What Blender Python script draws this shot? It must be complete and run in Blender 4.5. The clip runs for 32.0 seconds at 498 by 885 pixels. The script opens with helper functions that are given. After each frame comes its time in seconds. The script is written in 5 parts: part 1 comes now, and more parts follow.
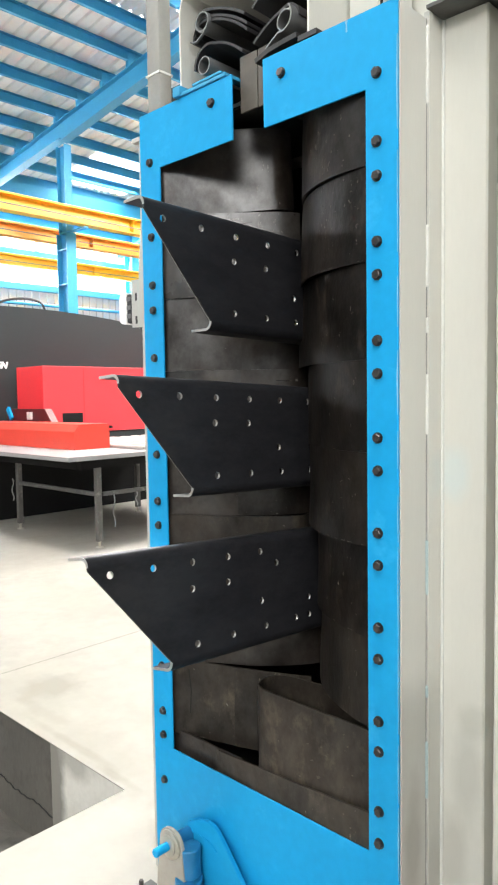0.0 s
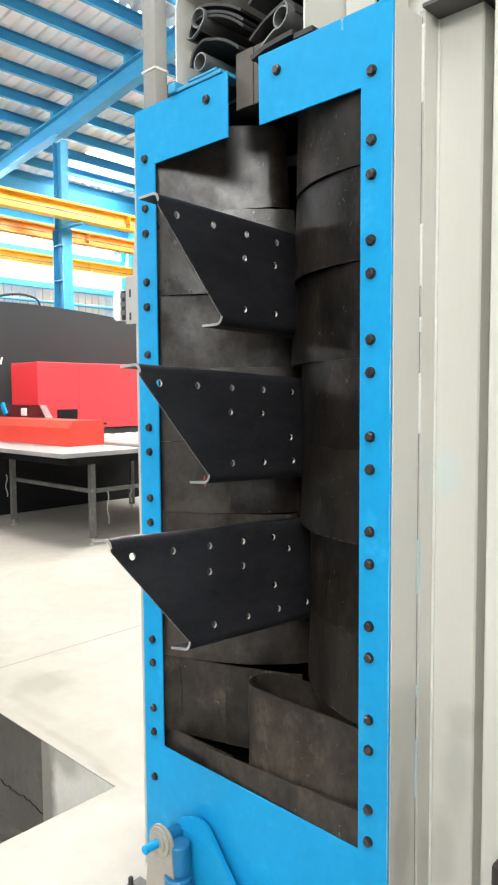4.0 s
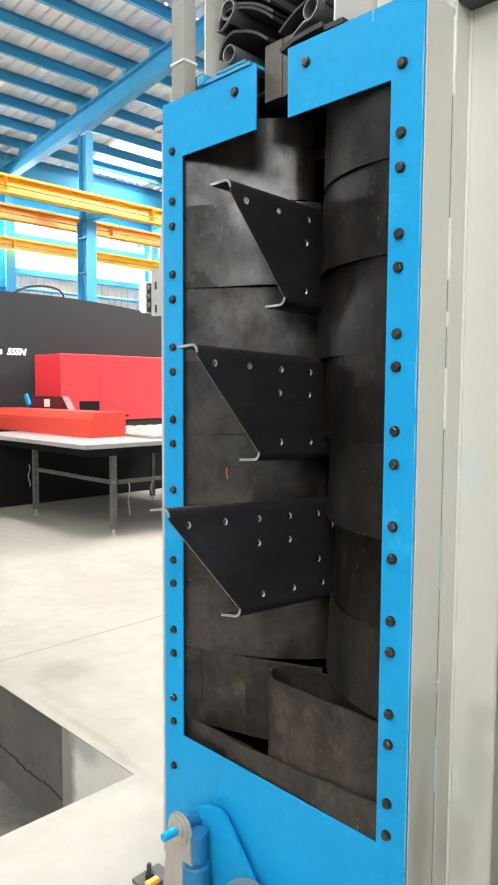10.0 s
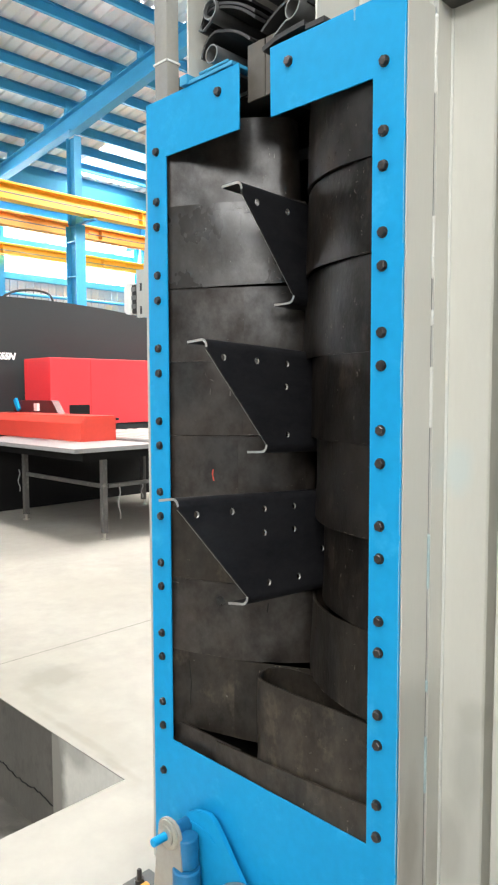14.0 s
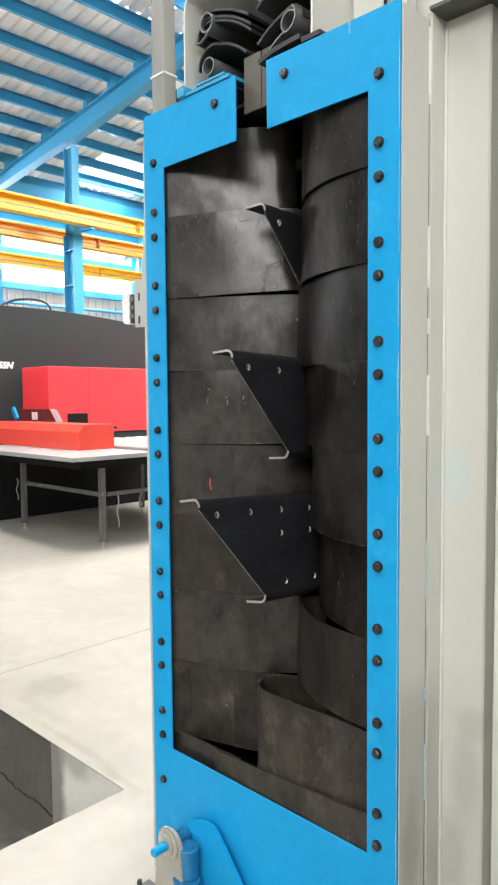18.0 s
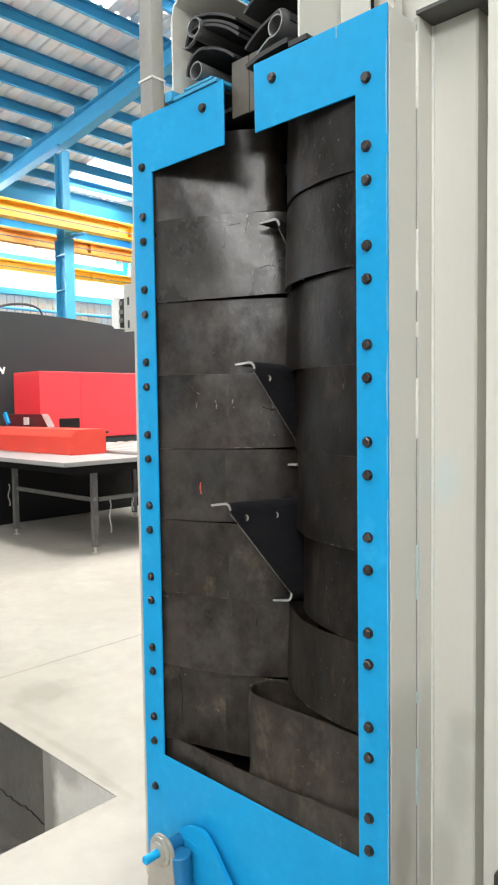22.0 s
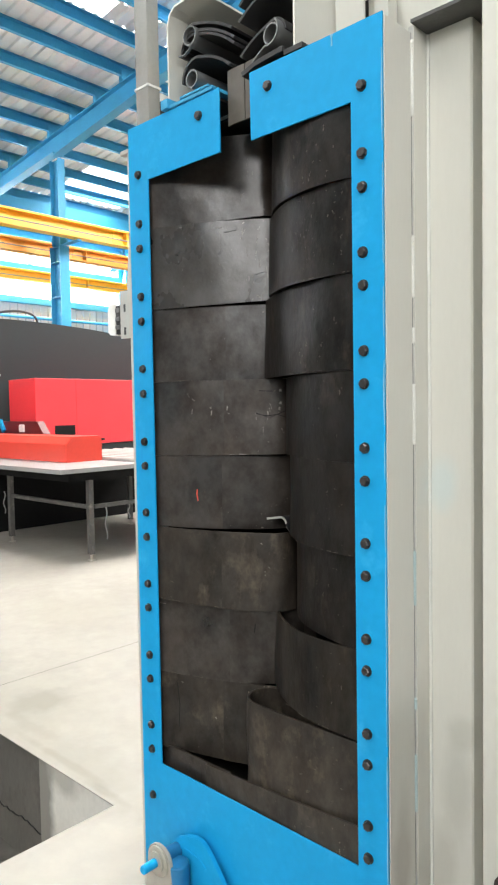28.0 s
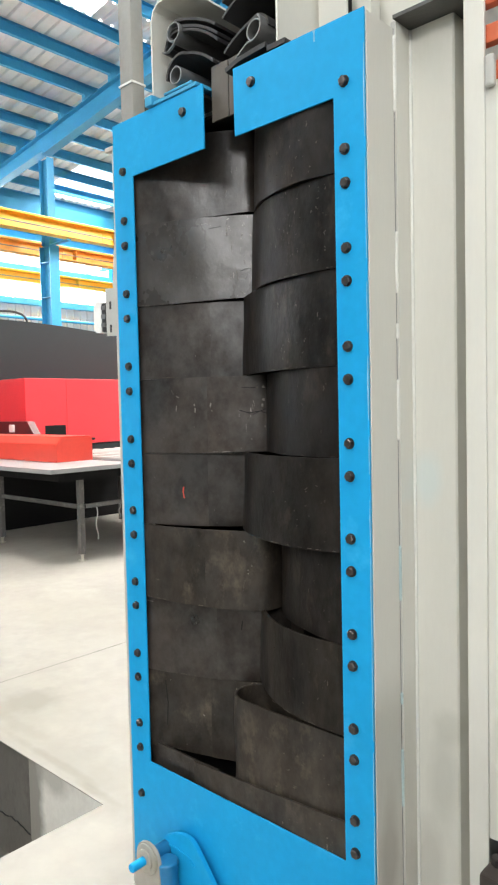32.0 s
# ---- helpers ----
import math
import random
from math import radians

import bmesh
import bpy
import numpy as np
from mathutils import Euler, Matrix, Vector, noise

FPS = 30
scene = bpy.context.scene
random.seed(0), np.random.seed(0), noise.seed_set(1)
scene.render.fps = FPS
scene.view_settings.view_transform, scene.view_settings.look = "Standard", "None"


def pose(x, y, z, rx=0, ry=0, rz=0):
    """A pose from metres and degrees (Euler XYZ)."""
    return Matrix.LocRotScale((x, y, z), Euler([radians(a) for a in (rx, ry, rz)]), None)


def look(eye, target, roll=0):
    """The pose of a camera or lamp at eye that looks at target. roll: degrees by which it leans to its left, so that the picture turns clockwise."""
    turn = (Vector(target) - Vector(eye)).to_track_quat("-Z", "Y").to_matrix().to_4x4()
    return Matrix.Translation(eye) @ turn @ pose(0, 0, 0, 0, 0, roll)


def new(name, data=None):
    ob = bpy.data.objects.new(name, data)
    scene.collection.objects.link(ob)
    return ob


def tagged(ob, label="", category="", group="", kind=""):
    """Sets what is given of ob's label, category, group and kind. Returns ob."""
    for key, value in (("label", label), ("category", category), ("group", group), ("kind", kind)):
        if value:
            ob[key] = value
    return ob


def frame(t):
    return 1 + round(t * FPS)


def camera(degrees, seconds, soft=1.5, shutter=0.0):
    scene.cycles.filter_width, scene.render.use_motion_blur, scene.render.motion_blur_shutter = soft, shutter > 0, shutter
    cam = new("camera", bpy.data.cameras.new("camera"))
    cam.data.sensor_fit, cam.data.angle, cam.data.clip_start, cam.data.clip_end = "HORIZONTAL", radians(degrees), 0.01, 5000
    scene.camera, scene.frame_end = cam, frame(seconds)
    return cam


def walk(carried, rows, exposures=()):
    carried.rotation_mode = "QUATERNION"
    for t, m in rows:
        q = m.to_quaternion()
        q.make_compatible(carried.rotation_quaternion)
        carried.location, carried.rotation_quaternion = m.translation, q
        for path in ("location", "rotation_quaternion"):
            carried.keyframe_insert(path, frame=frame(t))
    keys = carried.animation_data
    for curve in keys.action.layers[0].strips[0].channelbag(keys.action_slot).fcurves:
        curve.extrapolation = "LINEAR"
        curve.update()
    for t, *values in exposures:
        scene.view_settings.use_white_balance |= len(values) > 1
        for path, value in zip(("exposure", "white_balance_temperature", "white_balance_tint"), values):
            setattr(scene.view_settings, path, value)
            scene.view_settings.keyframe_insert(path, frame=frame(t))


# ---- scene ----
cam = camera(39.2, 32.0, soft=2.2)
PATH = [
    (0, (1.287, -1.342, 1.519), (-0.098, 0.095, 1.388), -0.9),
    (0.5, (1.288, -1.342, 1.522), (-0.105, 0.088, 1.396), -1.2),
    (1, (1.287, -1.337, 1.518), (-0.097, 0.1, 1.387), -1.1),
    (1.5, (1.29, -1.335, 1.519), (-0.101, 0.096, 1.39), -1.0),
    (2, (1.291, -1.335, 1.519), (-0.101, 0.096, 1.393), -1.0),
    (2.5, (1.291, -1.335, 1.521), (-0.081, 0.114, 1.388), -0.7),
    (4.5, (1.29, -1.338, 1.517), (-0.09, 0.103, 1.378), -0.2),
    (5, (1.287, -1.342, 1.516), (-0.102, 0.091, 1.374), -0.0),
    (5.5, (1.287, -1.342, 1.519), (-0.114, 0.079, 1.376), -0.1),
    (6, (1.29, -1.344, 1.52), (-0.109, 0.078, 1.388), -0.1),
    (6.5, (1.289, -1.347, 1.519), (-0.106, 0.08, 1.39), 0.0),
    (7, (1.29, -1.344, 1.518), (-0.116, 0.072, 1.381), 0.1),
    (7.5, (1.291, -1.341, 1.518), (-0.115, 0.076, 1.379), 0.0),
    (8, (1.29, -1.34, 1.518), (-0.123, 0.068, 1.369), -0.1),
    (8.5, (1.287, -1.345, 1.517), (-0.138, 0.051, 1.368), 0.1),
    (9, (1.287, -1.344, 1.518), (-0.138, 0.051, 1.364), 0.2),
    (9.5, (1.284, -1.347, 1.514), (-0.153, 0.037, 1.366), 0.2),
    (10, (1.287, -1.347, 1.516), (-0.128, 0.059, 1.362), 0.3),
    (10.5, (1.29, -1.348, 1.516), (-0.134, 0.049, 1.37), 0.2),
    (11, (1.29, -1.343, 1.515), (-0.142, 0.045, 1.367), 0.1),
    (11.5, (1.29, -1.337, 1.512), (-0.133, 0.061, 1.368), 0.2),
    (12, (1.291, -1.335, 1.515), (-0.127, 0.069, 1.38), 0.1),
    (12.5, (1.293, -1.337, 1.513), (-0.119, 0.073, 1.376), 0.3),
    (13, (1.296, -1.34, 1.515), (-0.113, 0.074, 1.38), -0.0),
    (13.5, (1.293, -1.333, 1.51), (-0.111, 0.085, 1.371), 0.0),
    (14, (1.291, -1.329, 1.51), (-0.108, 0.093, 1.364), -0.2),
    (14.5, (1.291, -1.327, 1.512), (-0.109, 0.093, 1.364), -0.3),
    (16.5, (1.289, -1.321, 1.51), (-0.105, 0.106, 1.367), -0.4),
    (17, (1.292, -1.319, 1.509), (-0.1, 0.11, 1.371), -0.5),
    (17.5, (1.293, -1.331, 1.512), (-0.106, 0.093, 1.386), -0.6),
    (18, (1.296, -1.335, 1.514), (-0.1, 0.092, 1.389), -0.5),
    (18.5, (1.3, -1.333, 1.516), (-0.089, 0.1, 1.395), -0.5),
    (19, (1.296, -1.334, 1.515), (-0.09, 0.103, 1.396), -0.5),
    (19.5, (1.297, -1.327, 1.511), (-0.087, 0.111, 1.391), -0.5),
    (20, (1.297, -1.322, 1.511), (-0.085, 0.119, 1.388), -0.6),
    (20.5, (1.299, -1.321, 1.51), (-0.089, 0.113, 1.39), -0.8),
    (21, (1.295, -1.328, 1.509), (-0.087, 0.113, 1.393), -0.7),
    (21.5, (1.298, -1.325, 1.51), (-0.085, 0.115, 1.395), -0.7),
    (22, (1.299, -1.326, 1.514), (-0.083, 0.115, 1.4), -0.8),
    (22.5, (1.302, -1.326, 1.512), (-0.078, 0.117, 1.402), -0.7),
    (23, (1.304, -1.33, 1.509), (-0.079, 0.112, 1.411), -0.7),
    (23.5, (1.303, -1.329, 1.513), (-0.082, 0.111, 1.41), -0.8),
    (24, (1.3, -1.328, 1.513), (-0.078, 0.118, 1.405), -0.9),
    (24.5, (1.299, -1.328, 1.514), (-0.077, 0.119, 1.409), -0.7),
    (25, (1.298, -1.33, 1.512), (-0.072, 0.124, 1.41), -0.7),
    (25.5, (1.298, -1.328, 1.512), (-0.075, 0.123, 1.409), -0.7),
    (27.5, (1.294, -1.326, 1.513), (-0.077, 0.126, 1.412), -0.8),
    (28, (1.296, -1.328, 1.514), (-0.078, 0.123, 1.418), -1.0),
    (28.5, (1.299, -1.321, 1.511), (-0.07, 0.134, 1.409), -1.0),
    (29, (1.296, -1.319, 1.51), (-0.06, 0.147, 1.404), -1.1),
    (29.5, (1.3, -1.316, 1.506), (-0.06, 0.147, 1.403), -1.2),
    (30, (1.305, -1.315, 1.51), (-0.061, 0.142, 1.404), -1.2),
    (30.5, (1.301, -1.319, 1.51), (-0.059, 0.144, 1.401), -1.1),
    (31, (1.302, -1.318, 1.507), (-0.059, 0.144, 1.403), -1.1),
    (31.5, (1.306, -1.317, 1.508), (-0.049, 0.151, 1.407), -1.3),
    (32, (1.308, -1.316, 1.506), (-0.05, 0.15, 1.408), -1.3),
]
walk(cam, [(t, look(eye, target, roll)) for t, eye, target, roll in PATH],
     ((0, 0.4), (6, 0.38), (8, 0.26), (11, 0.26), (14, 0.24), (17, 0.24), (19, 0.2), (32, 0.18)))

# ---- world, sun, light ----
world = bpy.data.worlds.new("sky")
scene.world = world
world.use_nodes = True
wn = world.node_tree
sky = wn.nodes.new("ShaderNodeTexSky")
sky.sky_type, sky.sun_disc = "NISHITA", False
sky.sun_elevation, sky.sun_rotation = radians(48), radians(200)
wn.nodes["Background"].inputs[1].default_value = 0.14
wn.links.new(sky.outputs[0], wn.nodes["Background"].inputs[0])
sun = new("sun", bpy.data.lights.new("sun", "SUN"))
sun.data.energy, sun.data.angle, sun.data.color = 1.0, radians(10), (1.0, 0.96, 0.9)
sun.matrix_basis = look((0, 0, 30), (6, 22, 0))


def window_light(name, eye, target, wide, high, power, colour=(1.0, 0.975, 0.93)):
    """An area lamp in place of daylight, at a seen or assumed opening."""
    la = bpy.data.lights.new(name, "AREA")
    la.shape, la.size, la.size_y, la.energy, la.color = "RECTANGLE", wide, high, power, colour
    ob = new(name, la)
    ob.matrix_basis = look(eye, target)
    return ob


# no gable window is seen: lamp assumed behind the view, for frontal light
window_light("assumed_gable_light", (5.8, -9.95, 6.5), (0.8, 0.0, 1.6), 8.0, 2.4, 730)
# added fill from an unseen east opening, for the sides that face right
window_light("assumed_east_light", (15.7, -6.4, 6.1), (0.0, 0.0, 1.4), 6.0, 2.4, 560)
window_light("daylight_band", (-17.75, 8.0, 5.7), (-14.0, 8.0, 4.3), 26.0, 1.5, 5600, (0.97, 0.985, 1.0))
window_light("roof_daylight_fill", (-5.8, -6.0, 7.7), (-5.6, -5.6, 0.0), 1.6, 7.0, 380)
# the next two hang under unseen rooflights, added to brighten machine and rails
window_light("roof_daylight_fill", (1.8, -3.2, 8.4), (1.6, -2.9, 0.0), 1.5, 4.6, 380)
window_light("roof_daylight_fill", (-4.5, 10.5, 7.9), (-4.6, 10.4, 0.0), 1.6, 9.0, 3200)
window_light("roof_daylight_fill", (-13.77, 9.45, 7.05), (-13.77, 9.45, 0.0), 1.8, 2.0, 130)
# added under an unseen rooflight to brighten the floor at the table
window_light("roof_daylight_fill", (-4.3, 1.6, 7.95), (-4.3, 1.6, 0.0), 1.5, 1.5, 780)


# ---- materials ----
def surface(name, base, rough=0.5, metal=0.0, vary=0.12, scale=6.0, fine=90.0, bump=0.05, tint=None, spots=None, stretch=(1, 1, 1), island=0.0, specks=None, shine=0.5, soft=0.07, patchy=0.0, stains_and_shade=()):
    """A painted or raw surface: cloudy colour at one scale, grain at a second, uneven gloss and fine relief."""
    m = bpy.data.materials.new(name)
    m.use_nodes = True
    nt = m.node_tree
    no, li = nt.nodes, nt.links
    b = no["Principled BSDF"]
    tc = no.new("ShaderNodeTexCoord")
    mp = no.new("ShaderNodeMapping")
    mp.inputs["Scale"].default_value = stretch
    li.new(tc.outputs["Object"], mp.inputs[0])
    rnd = no.new("ShaderNodeObjectInfo")
    add = no.new("ShaderNodeVectorMath")
    add.operation = "ADD"
    li.new(mp.outputs[0], add.inputs[0])
    sc = no.new("ShaderNodeVectorMath")
    sc.operation = "SCALE"
    sc.inputs[0].default_value, sc.inputs["Scale"].default_value = (13, 7, 5), 1.0
    li.new(rnd.outputs["Random"], sc.inputs["Scale"])
    li.new(sc.outputs[0], add.inputs[1])

    def noise_tex(s, detail, r=0.6):
        n = no.new("ShaderNodeTexNoise")
        n.inputs["Scale"].default_value, n.inputs["Detail"].default_value, n.inputs["Roughness"].default_value = s, detail, r
        li.new(add.outputs[0], n.inputs["Vector"])
        return n

    big, small = noise_tex(scale, 4), noise_tex(fine, 3)
    other = tint or tuple(c * 0.7 for c in base)
    ramp = no.new("ShaderNodeValToRGB")
    ramp.color_ramp.elements[0].position, ramp.color_ramp.elements[1].position = 0.3, 0.72
    ramp.color_ramp.elements[0].color = (*other, 1)
    ramp.color_ramp.elements[1].color = (*base, 1)
    li.new(big.outputs[0], ramp.inputs[0])
    mix = no.new("ShaderNodeMix")
    mix.data_type = "RGBA"
    mix.inputs[6].default_value = (*base, 1)
    mix.inputs[0].default_value = min(1.0, vary * 4)
    li.new(ramp.outputs[0], mix.inputs[7])
    hsv = no.new("ShaderNodeHueSaturation")
    li.new(mix.outputs[2], hsv.inputs["Color"])
    mr = no.new("ShaderNodeMapRange")
    mr.inputs[3].default_value, mr.inputs[4].default_value = 1 - vary, 1 + vary
    li.new(small.outputs[0], mr.inputs[0])
    li.new(mr.outputs[0], hsv.inputs["Value"])
    col = hsv.outputs[0]
    if island:
        h2 = no.new("ShaderNodeHueSaturation")
        m2 = no.new("ShaderNodeMapRange")
        m2.inputs[3].default_value, m2.inputs[4].default_value = 1 - island, 1 + island
        li.new(rnd.outputs["Random"], m2.inputs[0])
        li.new(m2.outputs[0], h2.inputs["Value"])
        li.new(col, h2.inputs["Color"])
        col = h2.outputs[0]
    if spots:
        colour, amount, size = spots
        sp = noise_tex(size, 5, 0.7)
        r2 = no.new("ShaderNodeValToRGB")
        r2.color_ramp.elements[0].position, r2.color_ramp.elements[1].position = 1 - amount, min(1.0, 1 - amount + soft)
        li.new(sp.outputs[0], r2.inputs[0])
        m3 = no.new("ShaderNodeMix")
        m3.data_type = "RGBA"
        li.new(r2.outputs[0], m3.inputs[0])
        li.new(col, m3.inputs[6])
        m3.inputs[7].default_value = (*colour, 1)
        col = m3.outputs[2]
    if specks:
        patch, dots = noise_tex(3.2, 2), noise_tex(130, 1)
        mul = no.new("ShaderNodeMath")
        mul.operation = "MULTIPLY"
        li.new(patch.outputs[0], mul.inputs[0])
        li.new(dots.outputs[0], mul.inputs[1])
        r4 = no.new("ShaderNodeValToRGB")
        r4.color_ramp.elements[0].position, r4.color_ramp.elements[1].position = 0.452, 0.50
        li.new(mul.outputs[0], r4.inputs[0])
        m4 = no.new("ShaderNodeMix")
        m4.data_type = "RGBA"
        li.new(r4.outputs[0], m4.inputs[0])
        li.new(col, m4.inputs[6])
        m4.inputs[7].default_value = (*specks, 1)
        col = m4.outputs[2]
    for (sx, sy, sz, wx, wy, wz, amount, colour) in stains_and_shade:
        # one soft stain or painted shade with an uneven outline, given by its middle and half sizes
        geo = no.new("ShaderNodeNewGeometry")
        sub, div = no.new("ShaderNodeVectorMath"), no.new("ShaderNodeVectorMath")
        sub.operation, div.operation = "SUBTRACT", "DIVIDE"
        sub.inputs[1].default_value, div.inputs[1].default_value = (sx, sy, sz), (wx, wy, wz)
        li.new(geo.outputs["Position"], sub.inputs[0])
        li.new(sub.outputs[0], div.inputs[0])
        ragged = no.new("ShaderNodeTexNoise")
        ragged.inputs["Scale"].default_value, ragged.inputs["Detail"].default_value = 9.0, 4.0
        li.new(geo.outputs["Position"], ragged.inputs["Vector"])
        far = no.new("ShaderNodeVectorMath")
        far.operation = "LENGTH"
        li.new(div.outputs[0], far.inputs[0])
        summed = no.new("ShaderNodeMath")
        summed.operation = "ADD"
        li.new(far.outputs["Value"], summed.inputs[0])
        li.new(ragged.outputs[0], summed.inputs[1])
        fade = no.new("ShaderNodeMapRange")
        fade.inputs[1].default_value, fade.inputs[2].default_value = 0.9, 1.5
        fade.inputs[3].default_value, fade.inputs[4].default_value = amount, 0.0
        li.new(summed.outputs[0], fade.inputs[0])
        m5 = no.new("ShaderNodeMix")
        m5.data_type = "RGBA"
        li.new(fade.outputs[0], m5.inputs[0])
        li.new(col, m5.inputs[6])
        m5.inputs[7].default_value = (*colour, 1)
        col = m5.outputs[2]
    li.new(col, b.inputs["Base Color"])
    rr = no.new("ShaderNodeMapRange")
    rr.inputs[3].default_value, rr.inputs[4].default_value = max(0.02, rough - 0.12), min(1.0, rough + 0.12)
    li.new(big.outputs[0], rr.inputs[0])
    li.new(rr.outputs[0], b.inputs["Roughness"])
    b.inputs["Metallic"].default_value = metal
    b.inputs["Specular IOR Level"].default_value = shine
    if patchy:
        gl = no.new("ShaderNodeMapRange")
        gl.inputs[1].default_value, gl.inputs[2].default_value = 0.35, 0.65
        gl.inputs[3].default_value, gl.inputs[4].default_value = shine * (1 - patchy), shine * (1 + patchy)
        li.new(noise_tex(scale * 1.7, 5, 0.7).outputs[0], gl.inputs[0])
        li.new(gl.outputs[0], b.inputs["Specular IOR Level"])
    if bump:
        bp = no.new("ShaderNodeBump")
        bp.inputs["Strength"].default_value, bp.inputs["Distance"].default_value = bump, 0.01
        li.new(small.outputs[0], bp.inputs["Height"])
        li.new(bp.outputs[0], b.inputs["Normal"])
    return m


BLUE = surface("blue_enamel", (0.010, 0.300, 0.595), 0.45, vary=0.10, scale=3, fine=40, bump=0.03, tint=(0.006, 0.262, 0.55), spots=((0.03, 0.355, 0.66), 0.42, 6), shine=0.13, soft=0.15)
BLUE_OLD = surface("blue_structure_paint", (0.045, 0.31, 0.54), 0.5, vary=0.1, scale=1.5, fine=20, bump=0.02, shine=0.3)
# darker copy of BLUE: the shade at the pivot is put into the colour
BLUE_SHADED = surface("shaded_blue_enamel", (0.014, 0.17, 0.36), 0.36, vary=0.2, scale=9, fine=50, bump=0.08, tint=(0.010, 0.11, 0.24), spots=((0.10, 0.30, 0.46), 0.38, 14), shine=0.45, soft=0.1)
# panel smudges and overspray; the last patch paints shade low on the side plate
GREY = surface("grey_paint", (0.57, 0.562, 0.508), 0.40, vary=0.035, scale=2, fine=60, bump=0.04, tint=(0.47, 0.468, 0.425), stretch=(2.5, 2.5, 0.5), stains_and_shade=((0.53, 0.18, 0.60, 0.045, 0.1, 0.16, 0.45, (0.36, 0.36, 0.32)), (0.545, 0.18, 0.74, 0.05, 0.1, 0.05, 0.4, (0.38, 0.38, 0.33)), (0.49, 0.18, 0.40, 0.05, 0.1, 0.13, 0.5, (0.36, 0.35, 0.31)), (0.50, 0.18, 1.325, 0.05, 0.1, 0.08, 0.4, (0.46, 0.58, 0.60)), (0.46, 0.06, 0.46, 0.1, 0.045, 0.22, 0.5, (0.33, 0.30, 0.26))))
GREY_EDGE = surface("grey_primer", (0.42, 0.42, 0.39), 0.5, vary=0.1, scale=9, fine=80, bump=0.06)
GALV = surface("dull_grey_tube", (0.30, 0.295, 0.275), 0.45, vary=0.1, scale=7, fine=60, bump=0.04)
DARK_EDGE = surface("dark_steel_and_shade", (0.09, 0.09, 0.085), 0.6, vary=0.2, scale=12, fine=80, bump=0.1)
WELD = surface("painted_weld_bead", (0.60, 0.60, 0.56), 0.45, vary=0.06, scale=20, fine=80, bump=0.08)
OVERSPRAY = surface("pale_blue_overspray", (0.36, 0.46, 0.47), 0.45, vary=0.12, scale=12, fine=80, bump=0.08)
RUBBER = surface("black_rubber", (0.042, 0.0325, 0.0262), 0.32, vary=0.34, scale=5, fine=30, bump=0.10, tint=(0.008, 0.007, 0.0065), spots=((0.052, 0.045, 0.040), 0.46, 7), stretch=(1.1, 1.1, 0.9), specks=(0.17, 0.15, 0.13), island=0.2, shine=0.52, soft=0.22, patchy=0.5)
RUBBER_GREYED = surface("scraped_grey_rubber", (0.058, 0.0515, 0.0450), 0.29, vary=0.3, scale=6, fine=30, bump=0.10, tint=(0.018, 0.016, 0.015), spots=((0.084, 0.077, 0.071), 0.45, 8), stretch=(1.1, 1.1, 0.8), specks=(0.24, 0.22, 0.20), shine=0.6, soft=0.2, patchy=0.5)
RUBBER_DUSTY = surface("dusty_black_rubber", (0.040, 0.032, 0.0245), 0.46, vary=0.48, scale=6, fine=30, bump=0.12, tint=(0.011, 0.009, 0.0075), spots=((0.092, 0.074, 0.054), 0.45, 9), stretch=(1.2, 1.2, 0.8), specks=(0.17, 0.145, 0.115), island=0.15, shine=0.34, soft=0.22, patchy=0.4)
RUBBER_BROWN = surface("dusty_brown_rubber", (0.027, 0.0205, 0.0150), 0.5, vary=0.4, scale=6, fine=36, bump=0.14, tint=(0.0065, 0.0055, 0.0048), spots=((0.070, 0.053, 0.037), 0.45, 9), stretch=(1.5, 1.5, 0.6), specks=(0.13, 0.105, 0.08), island=0.2, shine=0.22, soft=0.25, patchy=0.4)
# dark brown rubber; the shade of the turned-away right strips is in it too
RUBBER_SHADED = surface("shaded_brown_rubber", (0.0140, 0.0106, 0.0082), 0.46, vary=0.5, scale=7, fine=36, bump=0.14, tint=(0.0042, 0.0036, 0.0032), spots=((0.046, 0.034, 0.0255), 0.45, 9), stretch=(1.3, 1.3, 0.7), specks=(0.075, 0.065, 0.055), island=0.25, shine=0.19, soft=0.25, patchy=0.4)
# amber of the shim, and the second crane rail's yellow with shade in it
AMBER = surface("amber_and_shaded_yellow", (0.86, 0.36, 0.05), 0.5, vary=0.08, scale=1.0, fine=12, bump=0.02)
SCUFF = surface("chalky_scuff", (0.22, 0.205, 0.185), 0.8, vary=0.25, scale=40, fine=200, bump=0.1, spots=((0.045, 0.038, 0.033), 0.52, 70), soft=0.1)
RUB = surface("dusty_rub", (0.085, 0.07, 0.056), 0.8, vary=0.3, scale=40, fine=160, bump=0.1, spots=((0.04, 0.032, 0.026), 0.54, 60), soft=0.12)
CRACK = surface("open_crack", (0.006, 0.006, 0.006), 0.9)
TONGUE = surface("scuffed_grey_rubber", (0.115, 0.102, 0.086), 0.6, vary=0.2, scale=8, fine=50, bump=0.08)
LINK = surface("greyed_primer_plate", (0.36, 0.335, 0.29), 0.45, vary=0.12, scale=9, fine=60, bump=0.05, spots=((0.42, 0.22, 0.12), 0.36, 7), soft=0.2)
SEAL = surface("grey_black_rubber", (0.026, 0.026, 0.027), 0.6, vary=0.15, scale=9, fine=60, bump=0.05)
